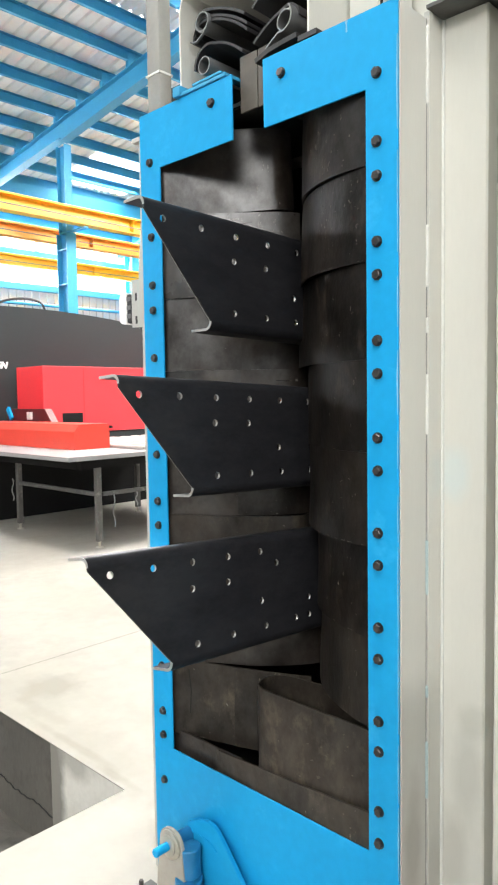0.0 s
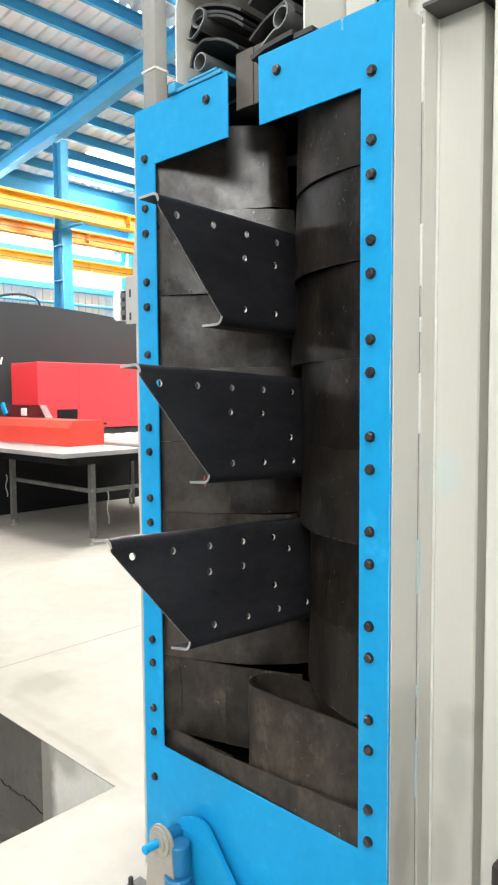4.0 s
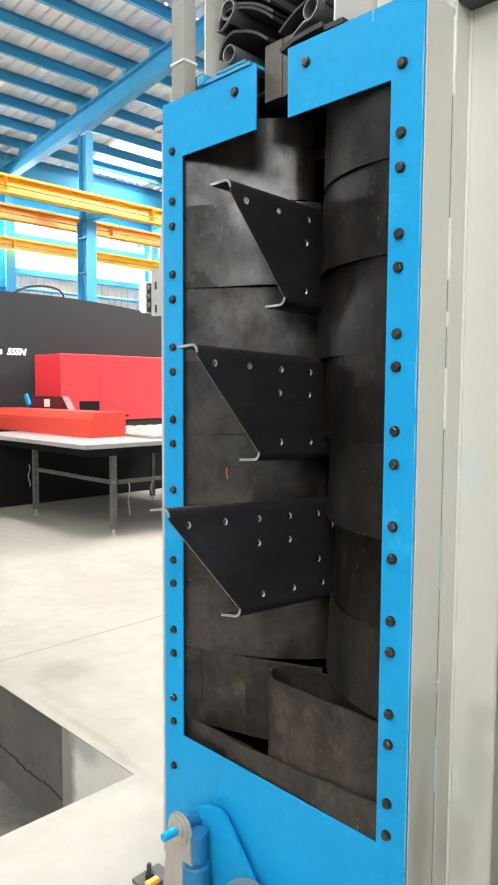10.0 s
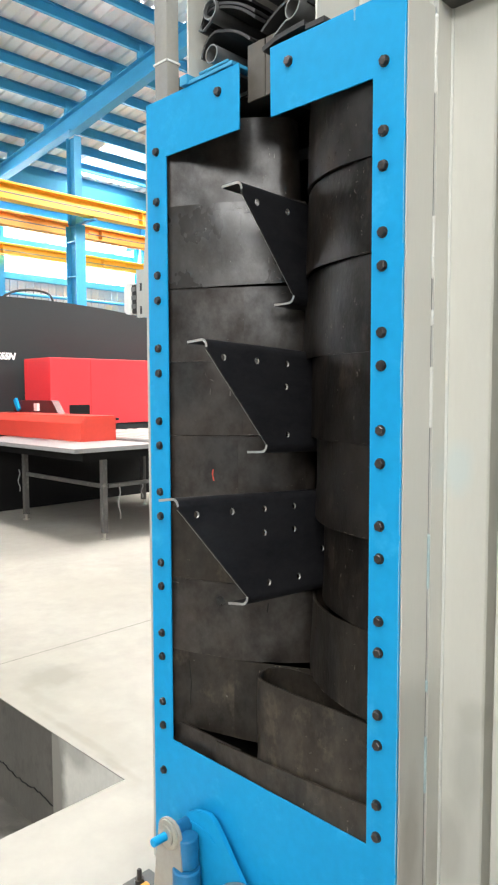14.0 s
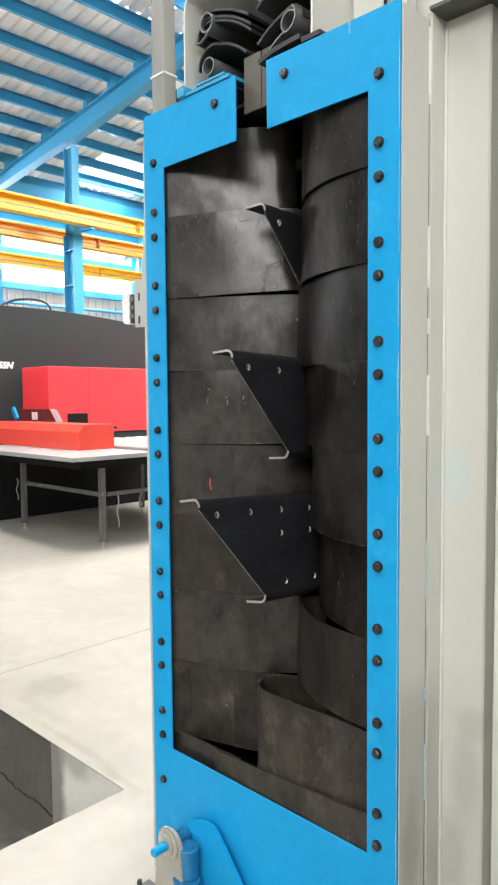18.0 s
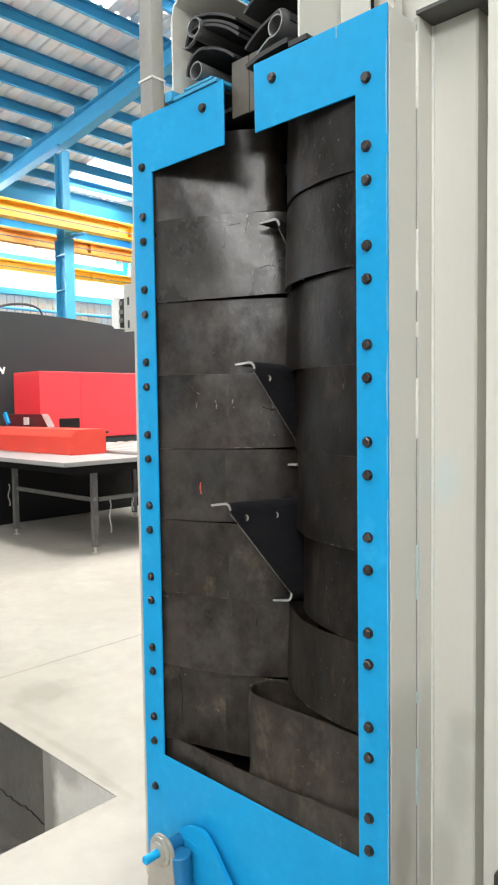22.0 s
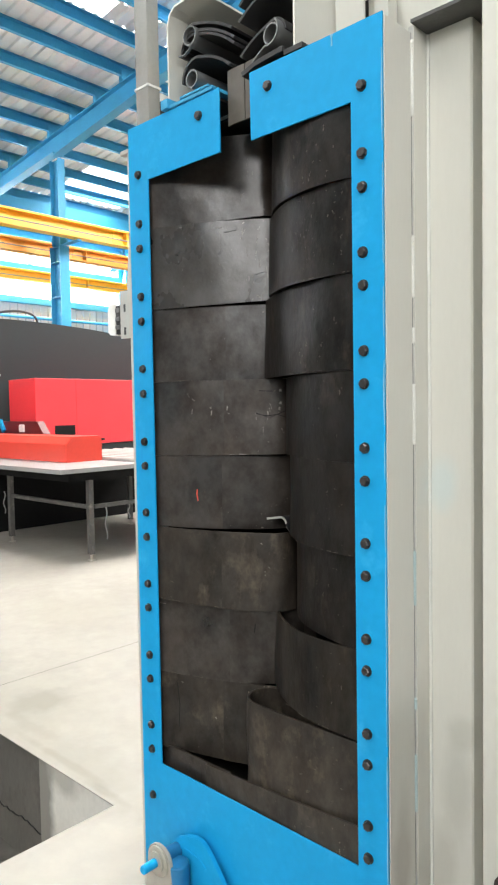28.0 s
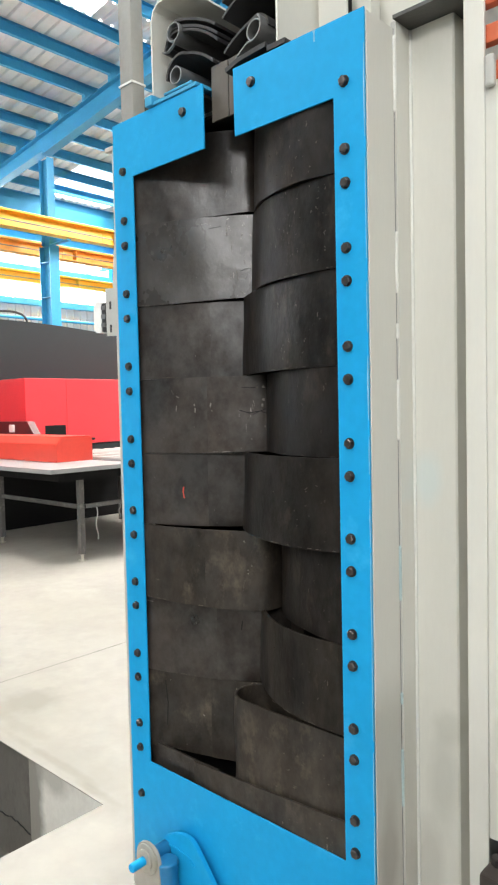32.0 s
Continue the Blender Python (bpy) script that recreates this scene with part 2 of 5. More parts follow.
STEEL = surface("black_mill_steel", (0.0100, 0.0100, 0.0118), 0.48, metal=0.0, vary=0.2, scale=4, fine=60, bump=0.05, tint=(0.014, 0.014, 0.016), shine=0.24, spots=((0.020, 0.020, 0.023), 0.40, 9), soft=0.2, stretch=(1.0, 0.6, 1.4), patchy=0.5)
CUT = surface("bare_cut_steel", (0.45, 0.44, 0.42), 0.4, metal=0.6, vary=0.12, scale=30, fine=140, bump=0.06)
BOLT = surface("oxidised_bolt", (0.075, 0.068, 0.066), 0.32, metal=0.7, vary=0.2, scale=30, fine=120, bump=0.08, tint=(0.045, 0.037, 0.034))
ZINC = surface("zinc_plate", (0.55, 0.53, 0.47), 0.35, metal=0.8, vary=0.12, scale=15, fine=70, bump=0.05)
PIPE = surface("grey_pipe", (0.17, 0.175, 0.175), 0.45, metal=0.3, vary=0.12, scale=12, fine=80, bump=0.05)
RED = surface("red_enamel", (0.72, 0.042, 0.052), 0.4, vary=0.05, scale=2, fine=30, bump=0.02)
GUARD = surface("faded_orange_paint", (0.56, 0.13, 0.055), 0.5, vary=0.12, scale=5, fine=40, bump=0.04)
ORANGE = surface("orange_enamel", (0.74, 0.068, 0.045), 0.33, vary=0.06, scale=3, fine=30, bump=0.03)
PRESS = surface("charcoal_enamel", (0.029, 0.034, 0.035), 0.45, vary=0.06, scale=1.2, fine=25, bump=0.02, shine=0.25)
TABLE = surface("grey_table_plate", (0.31, 0.31, 0.305), 0.4, metal=0.1, vary=0.07, scale=2, fine=30, bump=0.03)
LEG = surface("worn_dark_leg", (0.10, 0.095, 0.09), 0.55, vary=0.2, scale=12, fine=60, bump=0.06, spots=((0.22, 0.21, 0.19), 0.45, 14), soft=0.2)
# near-black; on plinth, low panel and aprons it holds the shade
BLACK = surface("near_black", (0.008, 0.0077, 0.008), 0.7, vary=0.1, scale=3, fine=30, bump=0.02, shine=0.15)
RUN = surface("thin_pale_paint", (0.22, 0.46, 0.64), 0.5, vary=0.2, scale=40, fine=150)
BRISTLE = surface("white_bristle", (0.52, 0.49, 0.46), 0.7, vary=0.1, scale=30, fine=120, bump=0.2)
YELLOW = surface("yellow_enamel", (0.92, 0.46, 0.015), 0.45, vary=0.07, scale=1.0, fine=12, bump=0.02)
CABLE = surface("black_cable", (0.02, 0.02, 0.022), 0.5, vary=0.1, scale=10, fine=50)
PALE = surface("white_plastic", (0.75, 0.75, 0.72), 0.4, vary=0.05, scale=20, fine=90)
CHALK = surface("red_crayon", (0.62, 0.08, 0.05), 0.8, vary=0.15, scale=30, fine=200, bump=0.1)
LETTER = surface("white_lettering", (0.8, 0.8, 0.8), 0.5, vary=0.04, scale=20, fine=90)
CLADDING = surface("grey_wall_sheet", (0.36, 0.395, 0.41), 0.5, vary=0.08, scale=0.8, fine=10, bump=0.02)
ROOF = surface("pale_roof_sheet", (0.78, 0.83, 0.84), 0.5, vary=0.08, scale=0.7, fine=8, bump=0.02, tint=(0.62, 0.66, 0.66))
FLOOR = surface("trowelled_concrete", (0.305, 0.288, 0.254), 0.5, vary=0.13, scale=0.8, fine=10, bump=0.03, tint=(0.265, 0.247, 0.216), spots=((0.195, 0.181, 0.156), 0.52, 1.1), soft=0.34, stains_and_shade=((-2.0, 0.52, 0, 0.19, 0.19, 1, 0.85, (0.15, 0.145, 0.125)), (-2.0, 0.5, 0, 0.55, 0.38, 1, 0.45, (0.24, 0.225, 0.19)), (-1.35, 0.28, 0, 0.75, 0.22, 1, 0.5, (0.23, 0.215, 0.18)), (-1.2, 0.75, 0, 0.4, 0.3, 1, 0.4, (0.26, 0.24, 0.2)), (-3.2, 1.6, 0, 0.9, 0.5, 1, 0.4, (0.25, 0.23, 0.195)), (-1.36, 0.26, 0, 0.42, 0.03, 1, 0.4, (0.15, 0.14, 0.12)), (-1.0, 0.235, 0, 0.16, 0.03, 1, 0.4, (0.14, 0.13, 0.11)), (-1.8, 0.34, 0, 0.3, 0.05, 1, 0.3, (0.17, 0.16, 0.135))))
# pit concrete toned dark and the pier pale: shade and light as colour
PITWALL = surface("shaded_pit_concrete", (0.12, 0.11, 0.095), 0.85, vary=0.16, scale=3, fine=40, bump=0.25, tint=(0.05, 0.046, 0.04), spots=((0.028, 0.026, 0.023), 0.48, 3.5), stretch=(1, 1, 0.6), soft=0.25)
PIER_LIT = surface("lit_pier_concrete", (0.66, 0.64, 0.58), 0.8, vary=0.1, scale=4, fine=40, bump=0.12, tint=(0.48, 0.46, 0.41), spots=((0.30, 0.285, 0.25), 0.36, 5), stretch=(1.2, 1.2, 0.7), soft=0.25, stains_and_shade=((-1.43, 0.2, -0.25, 0.10, 1, 1.2, 0.85, (0.15, 0.14, 0.12)), (-1.27, 0.2, -0.02, 0.22, 1, 0.10, 0.6, (0.25, 0.235, 0.2)), (-1.12, 0.2, -0.50, 0.3, 1, 0.12, 0.5, (0.3, 0.28, 0.24))))
JOINT = surface("filled_joint", (0.17, 0.16, 0.14), 0.8)
RUSTY = surface("dark_rusty_steel", (0.035, 0.026, 0.021), 0.75, vary=0.2, scale=6, fine=50, bump=0.12, spots=((0.09, 0.045, 0.025), 0.42, 8), soft=0.2)
INSIDE_SHADE = surface("tunnel_shade", (0.009, 0.0085, 0.008), 0.7, vary=0.15, scale=4, fine=40, bump=0.1)


def pane_material():
    m = bpy.data.materials.new("window_glass")
    m.use_nodes = True
    b = m.node_tree.nodes["Principled BSDF"]
    b.inputs["Base Color"].default_value = (0.95, 0.98, 0.98, 1)
    b.inputs["Roughness"].default_value = 0.3
    b.inputs["Transmission Weight"].default_value = 1.0
    b.inputs["IOR"].default_value = 1.1
    return m


GLASS = pane_material()


def glow_material():
    m = bpy.data.materials.new("overcast_sky")
    m.use_nodes = True
    no, li = m.node_tree.nodes, m.node_tree.links
    em = no.new("ShaderNodeEmission")
    em.inputs[0].default_value, em.inputs[1].default_value = (0.95, 0.98, 1.0, 1), 6.0
    li.new(em.outputs[0], no["Material Output"].inputs[0])
    return m


SKYGLOW = glow_material()


# ---- mesh helpers ----
def finish(name, bm, material, parent=None, smooth=None):
    me = bpy.data.meshes.new(name)
    bm.normal_update()
    bm.to_mesh(me)
    bm.free()
    me.materials.append(material)
    if smooth:
        me.shade_smooth()
        me.set_sharp_from_angle(angle=radians(smooth))
    ob = new(name, me)
    if parent:
        ob.parent = parent
    return ob


def part(name, bm, material, parent, label="", smooth=None):
    ob = finish(name, bm, material, parent, smooth)
    return tagged(ob, label) if label else ob


def thing(name, label, category, at=None, group="", kind=""):
    ob = new(name)
    ob.empty_display_size = 0.05
    if at is not None:
        ob.matrix_basis = at if isinstance(at, Matrix) else Matrix.Translation(at)
    return tagged(ob, label, category, group, kind)


def setting(name, bm, material, label="", category="", smooth=None):
    return tagged(finish(name, bm, material, None, smooth), label, category, "", "structure")


def mesh():
    return bmesh.new()


def box(bm, lo, hi, bevel=0.0, turn=None):
    r = bmesh.ops.create_cube(bm, size=1.0)
    c = [(a + b) / 2 for a, b in zip(lo, hi)]
    d = [abs(b - a) for a, b in zip(lo, hi)]
    m = Matrix.Translation(c) @ (turn or Matrix()) @ Matrix.Diagonal((*d, 1))
    bmesh.ops.transform(bm, matrix=m, verts=r["verts"])
    if bevel:
        ed = list({e for v in r["verts"] for e in v.link_edges})
        bmesh.ops.bevel(bm, geom=ed, offset=bevel, segments=2, affect="EDGES", profile=0.6)
    return bm


def rod(bm, a, b, r, seg=20, r2=None, caps=True):
    a, b = Vector(a), Vector(b)
    out = bmesh.ops.create_cone(bm, cap_ends=caps, segments=seg, radius1=r, radius2=r if r2 is None else r2, depth=(b - a).length)
    q = (b - a).to_track_quat("Z", "Y").to_matrix().to_4x4()
    bmesh.ops.transform(bm, matrix=Matrix.Translation((a + b) / 2) @ q, verts=out["verts"])
    return bm


def lathe(bm, a, b, rings, seg=28):
    """Rings of (distance along a to b, radius), closed into a loop of revolution."""
    a, b = Vector(a), Vector(b)
    q = (b - a).normalized().to_track_quat("Z", "Y").to_matrix()
    loops = []
    for d, r in rings:
        loops.append([bm.verts.new(a + q @ Vector((r * math.cos(2 * math.pi * k / seg), r * math.sin(2 * math.pi * k / seg), d))) for k in range(seg)])
    for i, lo in enumerate(loops):
        up = loops[(i + 1) % len(loops)]
        for k in range(seg):
            bm.faces.new((lo[k], lo[(k + 1) % seg], up[(k + 1) % seg], up[k]))
    return bm


def prism(bm, outline, axis, lo, hi):
    """A flat outline of (u, v) pushed along an axis; x: (y, z), y: (x, z), z: (x, y)."""
    def spot(u, v, w):
        return {"x": (w, u, v), "y": (u, w, v), "z": (u, v, w)}[axis]
    a = [bm.verts.new(spot(u, v, lo)) for u, v in outline]
    b = [bm.verts.new(spot(u, v, hi)) for u, v in outline]
    n = len(outline)
    bm.faces.new(a)
    bm.faces.new(b[::-1])
    for i in range(n):
        bm.faces.new((a[i], b[i], b[(i + 1) % n], a[(i + 1) % n]))
    bmesh.ops.recalc_face_normals(bm, faces=bm.faces[:])
    return bm


def ribbon(bm, line, thick, lo, hi, axis="z", steps=1):
    """A sheet of some thickness whose edge follows a line of (u, v), pushed along an axis."""
    pts = [Vector(p) for p in line]
    left, right = [], []
    for i, p in enumerate(pts):
        d = (pts[min(i + 1, len(pts) - 1)] - pts[max(i - 1, 0)]).normalized()
        n = Vector((-d.y, d.x)) * thick / 2
        left.append(p + n)
        right.append(p - n)
    return strip_solid(bm, left, right, axis, lo, hi, steps)


def strip_solid(bm, left, right, axis, lo, hi, steps):
    ring = left + right[::-1]

    def spot(p, w):
        return {"x": (w, p.x, p.y), "y": (p.x, w, p.y), "z": (p.x, p.y, w)}[axis]
    levels = [[bm.verts.new(spot(p, lo + (hi - lo) * k / steps)) for p in ring] for k in range(steps + 1)]
    n, h = len(ring), len(left)
    for k in range(steps):
        for i in range(n):
            j = (i + 1) % n
            bm.faces.new((levels[k][i], levels[k][j], levels[k + 1][j], levels[k + 1][i]))
    for lv in (levels[0], levels[-1]):
        for i in range(h - 1):
            bm.faces.new((lv[i], lv[i + 1], lv[n - 2 - i], lv[n - 1 - i]))
    bmesh.ops.recalc_face_normals(bm, faces=bm.faces[:])
    return bm

# ---- the hall ----
HALL_W, HALL_E, HALL_S, HALL_N = -18.0, 16.0, -12.0, 26.0


def roof_height(x):
    """Top of the rafters: two slopes that meet over x = 1."""
    return 7.607 + 0.1174 * (1.0 + 8.65 - abs(x - 1.0))


# pit: x -4.2 to -0.9, y -3.2 to 0.2, sunk beside the machine
PIT = (-4.2, -0.9, -3.2, 0.2)


def hall_floor():
    bm = mesh()
    x0, x1, y0, y1 = PIT
    far = 60.0
    box(bm, (-far, y1, -0.004), (far, far, 0))
    box(bm, (-far, -far, -0.004), (far, y0, 0))
    box(bm, (-far, y0, -0.004), (x0, y1, 0))
    box(bm, (x1, y0, -0.004), (far, y1, 0))
    setting("floor", bm, FLOOR, "pale trowelled concrete floor of the workshop", "floor")
    deep = -0.545
    bm = mesh()
    box(bm, (x0 - 0.2, y0 - 0.2, deep - 0.15), (x1 + 0.2, y1 + 0.6, deep))
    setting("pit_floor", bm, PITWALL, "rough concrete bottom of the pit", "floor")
    for name, lo, hi, label in (
            ("pit_wall_pier", (-1.46, y1 + 0.003, deep), (x1 + 0.2, y1 + 0.3, -0.005), "concrete pier at the pit corner, light put into its colour"),
            ("pit_wall_north", (x0 - 0.2, y1 + 0.02, -0.36), (-1.462, y1 + 0.3, -0.005), "cracked concrete wall of the pit"),
            ("pit_footing", (x0 - 0.2, y1 + 0.02, deep), (-1.462, y1 + 0.3, -0.361), "rough footing under the pit wall"),
            ("pit_wall_east", (x1 + 0.003, y0, deep), (x1 + 0.2, y1, -0.005), "concrete wall of the pit"),
            ("pit_wall_west", (x0 - 0.2, y0, deep), (x0 - 0.003, y1, -0.005), "concrete wall of the pit"),
            ("pit_wall_south", (x0, y0 - 0.2, deep), (x1, y0 - 0.003, -0.005), "concrete wall of the pit")):
        bm = mesh()
        box(bm, lo, hi)
        setting(name, bm, PIER_LIT if name == "pit_wall_pier" else PITWALL, label, "wall")
    # ragged crack along the foot of the pit wall
    line, x = [], x0
    while x < -1.463:
        line.append((x, -0.362 + 0.020 * noise.noise((x * 5, 0.4, 1.0)) + 0.016 * noise.noise((x * 33, 2.4, 1.0))))
        x += 0.016
    bm = mesh()
    ribbon(bm, line, 0.0035, y1 + 0.015, y1 + 0.0195, "y")
    setting("pit_wall_crack", bm, CRACK, "ragged open crack along the foot of the pit wall", "crack")
    # saw-cut joints in the slab
    for k, (lo, hi) in enumerate((((-2.36, 0.23, 0.0003), (-2.355, 9.0, 0.0009)),)):
        bm = mesh()
        box(bm, lo, hi)
        setting("floor_joint", bm, JOINT, "thin filled joint in the concrete floor", "joint")

def cladding(name, axis, at, lo, hi, z0, z1, label):
    """Ribbed sheet: a trapezoid wave along the wall."""
    bm = mesh()
    line, u, k = [], lo, 0
    while u < hi:
        for du, dv in ((0.0, 0.0), (0.16, 0.0), (0.18, 0.03), (0.23, 0.03)):
            line.append((u + du, at + dv))
        u += 0.25
    line = [(min(a, hi), b) for a, b in line if a <= hi + 0.25]
    if axis == "y":
        line = [(b, a) for a, b in line]
    ribbon(bm, line, 0.004, z0, z1)
    return setting(name, bm, CLADDING, label, "wall")


def wall_block(name, lo, hi, label):
    bm = mesh()
    box(bm, lo, hi)
    return setting(name, bm, CLADDING, label, "wall")


def hall_walls():
    w, e, s, n = HALL_W, HALL_E, HALL_S, HALL_N
    # west wall: sheet, a band of windows, sheet above
    cladding("wall_west_lower", "y", w, s, n, 0.0, 4.97, "grey ribbed metal wall sheet under the window band")
    cladding("wall_west_upper", "y", w, s, n, 6.95, 7.4, "grey ribbed metal wall sheet above the window band")
    y = s
    k = 0
    while y < n:
        win = tagged(new("window_%d" % (k + 1)), "tall translucent window bay in a pale frame", "window", "window band", "structure")
        bm = mesh()
        for lo, hi in (((w - 0.03, y + 0.03, 4.98), (w + 0.03, y + 0.09, 6.95)), ((w - 0.03, y + 2.37, 4.98), (w + 0.03, y + 2.43, 6.95)), ((w - 0.03, y + 0.09, 4.98), (w + 0.03, y + 2.37, 5.04)), ((w - 0.03, y + 0.09, 6.89), (w + 0.03, y + 2.37, 6.95))):
            box(bm, lo, hi)
        part("window_frame", bm, PALE, win)
        bm = mesh()
        box(bm, (w - 0.006, y + 0.09, 5.04), (w + 0.006, y + 2.37, 6.89))
        p = part("pane", bm, GLASS, win)
        p.visible_shadow = False
        y += 2.4
        k += 1
    wall_block("wall_north", (w, n, 0), (e, n + 0.2, 9.0), "grey sheet end wall")
    # openings in the unseen south and east walls are assumed, for the lamps
    wall_block("wall_south_left", (w, s - 0.2, 0), (1.6, s, 9.0), "grey sheet end wall beside the assumed gable opening")
    wall_block("wall_south_right", (10.0, s - 0.2, 0), (e, s, 9.0), "grey sheet end wall beside the assumed gable opening")
    wall_block("wall_south_lower", (1.6, s - 0.2, 0), (10.0, s, 5.2), "grey sheet end wall under the assumed gable opening")
    wall_block("wall_south_head", (1.6, s - 0.2, 7.8), (10.0, s, 9.0), "grey sheet end wall over the assumed gable opening")
    wall_block("wall_east_left", (e, s, 0), (e + 0.2, -9.9, 7.6), "grey sheet side wall beside the assumed high opening")
    wall_block("wall_east_right", (e, -2.9, 0), (e + 0.2, n, 7.6), "grey sheet side wall beside the assumed high opening")
    wall_block("wall_east_lower", (e, -9.9, 0), (e + 0.2, -2.9, 4.8), "grey sheet side wall under the assumed high opening")
    wall_block("wall_east_head", (e, -9.9, 7.4), (e + 0.2, -2.9, 7.6), "grey sheet side wall over the assumed high opening")
    # bright sky behind the window band
    bm = mesh()
    box(bm, (w - 6.0, s - 10, -2.0), (w - 5.9, n + 20, 22.0))
    setting("backdrop", bm, SKYGLOW, "white overcast sky outside the windows", "sky")
    # girts on the west wall
    for z, r in ((6.85, 0.08), (5.83, 0.08), (4.84, 0.09)):
        bm = mesh()
        box(bm, (w + 0.06, s, z - r), (w + 0.2, n, z + r), 0.01)
        setting("wall_girt", bm, BLUE_OLD, "blue painted steel girt along the window wall", "girt")
    bm = mesh()
    rod(bm, (w + 0.30, s, 4.33), (w + 0.30, n, 4.33), 0.045, 12)
    setting("wall_pipe", bm, BLUE_OLD, "thin blue pipe along the window wall", "pipe")


def hall_roof():
    w, e, s, n = HALL_W, HALL_E, HALL_S, HALL_N
    # rib-sheeted roof with open rooflights; the last three are unseen, added for light
    lights = [(-14.8, -12.75, 8.4, 10.5), (-8.32, -7.85, 4.55, 5.55), (-6.8, -5.0, -9.8, -2.2), (1.0, 2.6, -5.6, -0.8), (-5.3, -3.7, 6.0, 15.0), (-5.2, -3.4, 0.8, 4.4)]
    bm = mesh()
    xs = sorted({w - 0.4, 1.0, e + 0.4, *[v for r in lights for v in r[:2]]})
    for a, b in zip(xs, xs[1:]):
        cuts = sorted((r for r in lights if r[0] <= a + 1e-6 and r[1] >= b - 1e-6), key=lambda r: r[2])
        edges = [s, *[v for r in cuts for v in r[2:]], n]
        spans = list(zip(edges[::2], edges[1::2]))
        for lo, hi in spans:
            za, zb = roof_height(a) + 0.212, roof_height(b) + 0.212
            y = lo
            prof = []
            while y < hi - 1e-6:
                for dy, dz in ((0.0, 0.0), (0.15, 0.0), (0.17, 0.035), (0.21, 0.035), (0.23, 0.0)):
                    if y + dy <= hi:
                        prof.append((y + dy, dz))
                y += 0.23
            prof.append((hi, 0.0))
            va = [bm.verts.new((a, p, za + d)) for p, d in prof]
            vb = [bm.verts.new((b, p, zb + d)) for p, d in prof]
            ta = [bm.verts.new((a, p, za + d + 0.004)) for p, d in prof]
            tb = [bm.verts.new((b, p, zb + d + 0.004)) for p, d in prof]
            for i in range(len(prof) - 1):
                bm.faces.new((va[i], vb[i], vb[i + 1], va[i + 1]))
                bm.faces.new((ta[i], ta[i + 1], tb[i + 1], tb[i]))
    setting("ceiling", bm, ROOF, "pale ribbed roof sheeting seen from below", "roof")
    for k, (x0, x1, y0, y1) in enumerate(lights):
        bm = mesh()
        ribbon(bm, [(x0, roof_height(x0) + 0.222), (x1, roof_height(x1) + 0.222)], 0.006, y0, y1, "y")
        p = setting("rooflight", bm, GLASS, "translucent rooflight sheet, one of a seen and added set", "rooflight")
        p.visible_shadow = False
    # rafters, one over each column
    for y in (-5.43, 0.57, 6.57, 12.57, 18.57):
        for x0, x1, d0, d1 in ((w, -11.43, 0.24, 0.36), (-11.43, -7.0, 0.42, 0.36), (-7.0, 1.0, 0.36, 0.33), (1.0, e, 0.33, 0.33)):
            bm = mesh()
            a, b = roof_height(x0) - 0.155, roof_height(x1) - 0.155
            prism(bm, [(x0, a - 0.02), (x1, b - 0.02), (x1, b), (x0, a)], "y", y - 0.1, y + 0.1)
            prism(bm, [(x0, a - d0), (x1, b - d1), (x1, b - d1 + 0.02), (x0, a - d0 + 0.02)], "y", y - 0.1, y + 0.1)
            prism(bm, [(x0, a - d0 + 0.02), (x1, b - d1 + 0.02), (x1, b - 0.02), (x0, a - 0.02)], "y", y - 0.006, y + 0.006)
            x = -10.0 - 0.825 * 9
            while x < e:
                if x0 <= x < x1:
                    box(bm, (x + 0.036, y - 0.05, roof_height(x) - 0.156), (x + 0.044, y + 0.05, roof_height(x) + 0.12))
                    box(bm, (x - 0.035, y - 0.05, roof_height(x) - 0.156), (x + 0.035, y + 0.05, roof_height(x)))
                x += 0.825
            setting("rafter", bm, BLUE_OLD, "blue painted steel rafter with purlin cleats", "rafter")
    # beam along the eaves
    bm = mesh()
    box(bm, (-15.05, s, 6.50), (-14.87, n, 6.862), 0.01)
    setting("eaves_beam", bm, BLUE_OLD, "blue painted beam along the eaves", "beam")
    # purlins
    x = -10.0 - 0.825 * 9
    while x < e:
        z = roof_height(x)
        bm = mesh()
        box(bm, (x - 0.035, s, z + 0.002), (x + 0.035, n, z + 0.012))
        box(bm, (x - 0.035, s, z + 0.012), (x - 0.027, n, z + 0.205))
        box(bm, (x - 0.027, s, z + 0.197), (x + 0.035, n, z + 0.205))
        setting("purlin", bm, BLUE_OLD, "blue painted steel purlin under the roof sheets", "purlin")
        x += 0.825


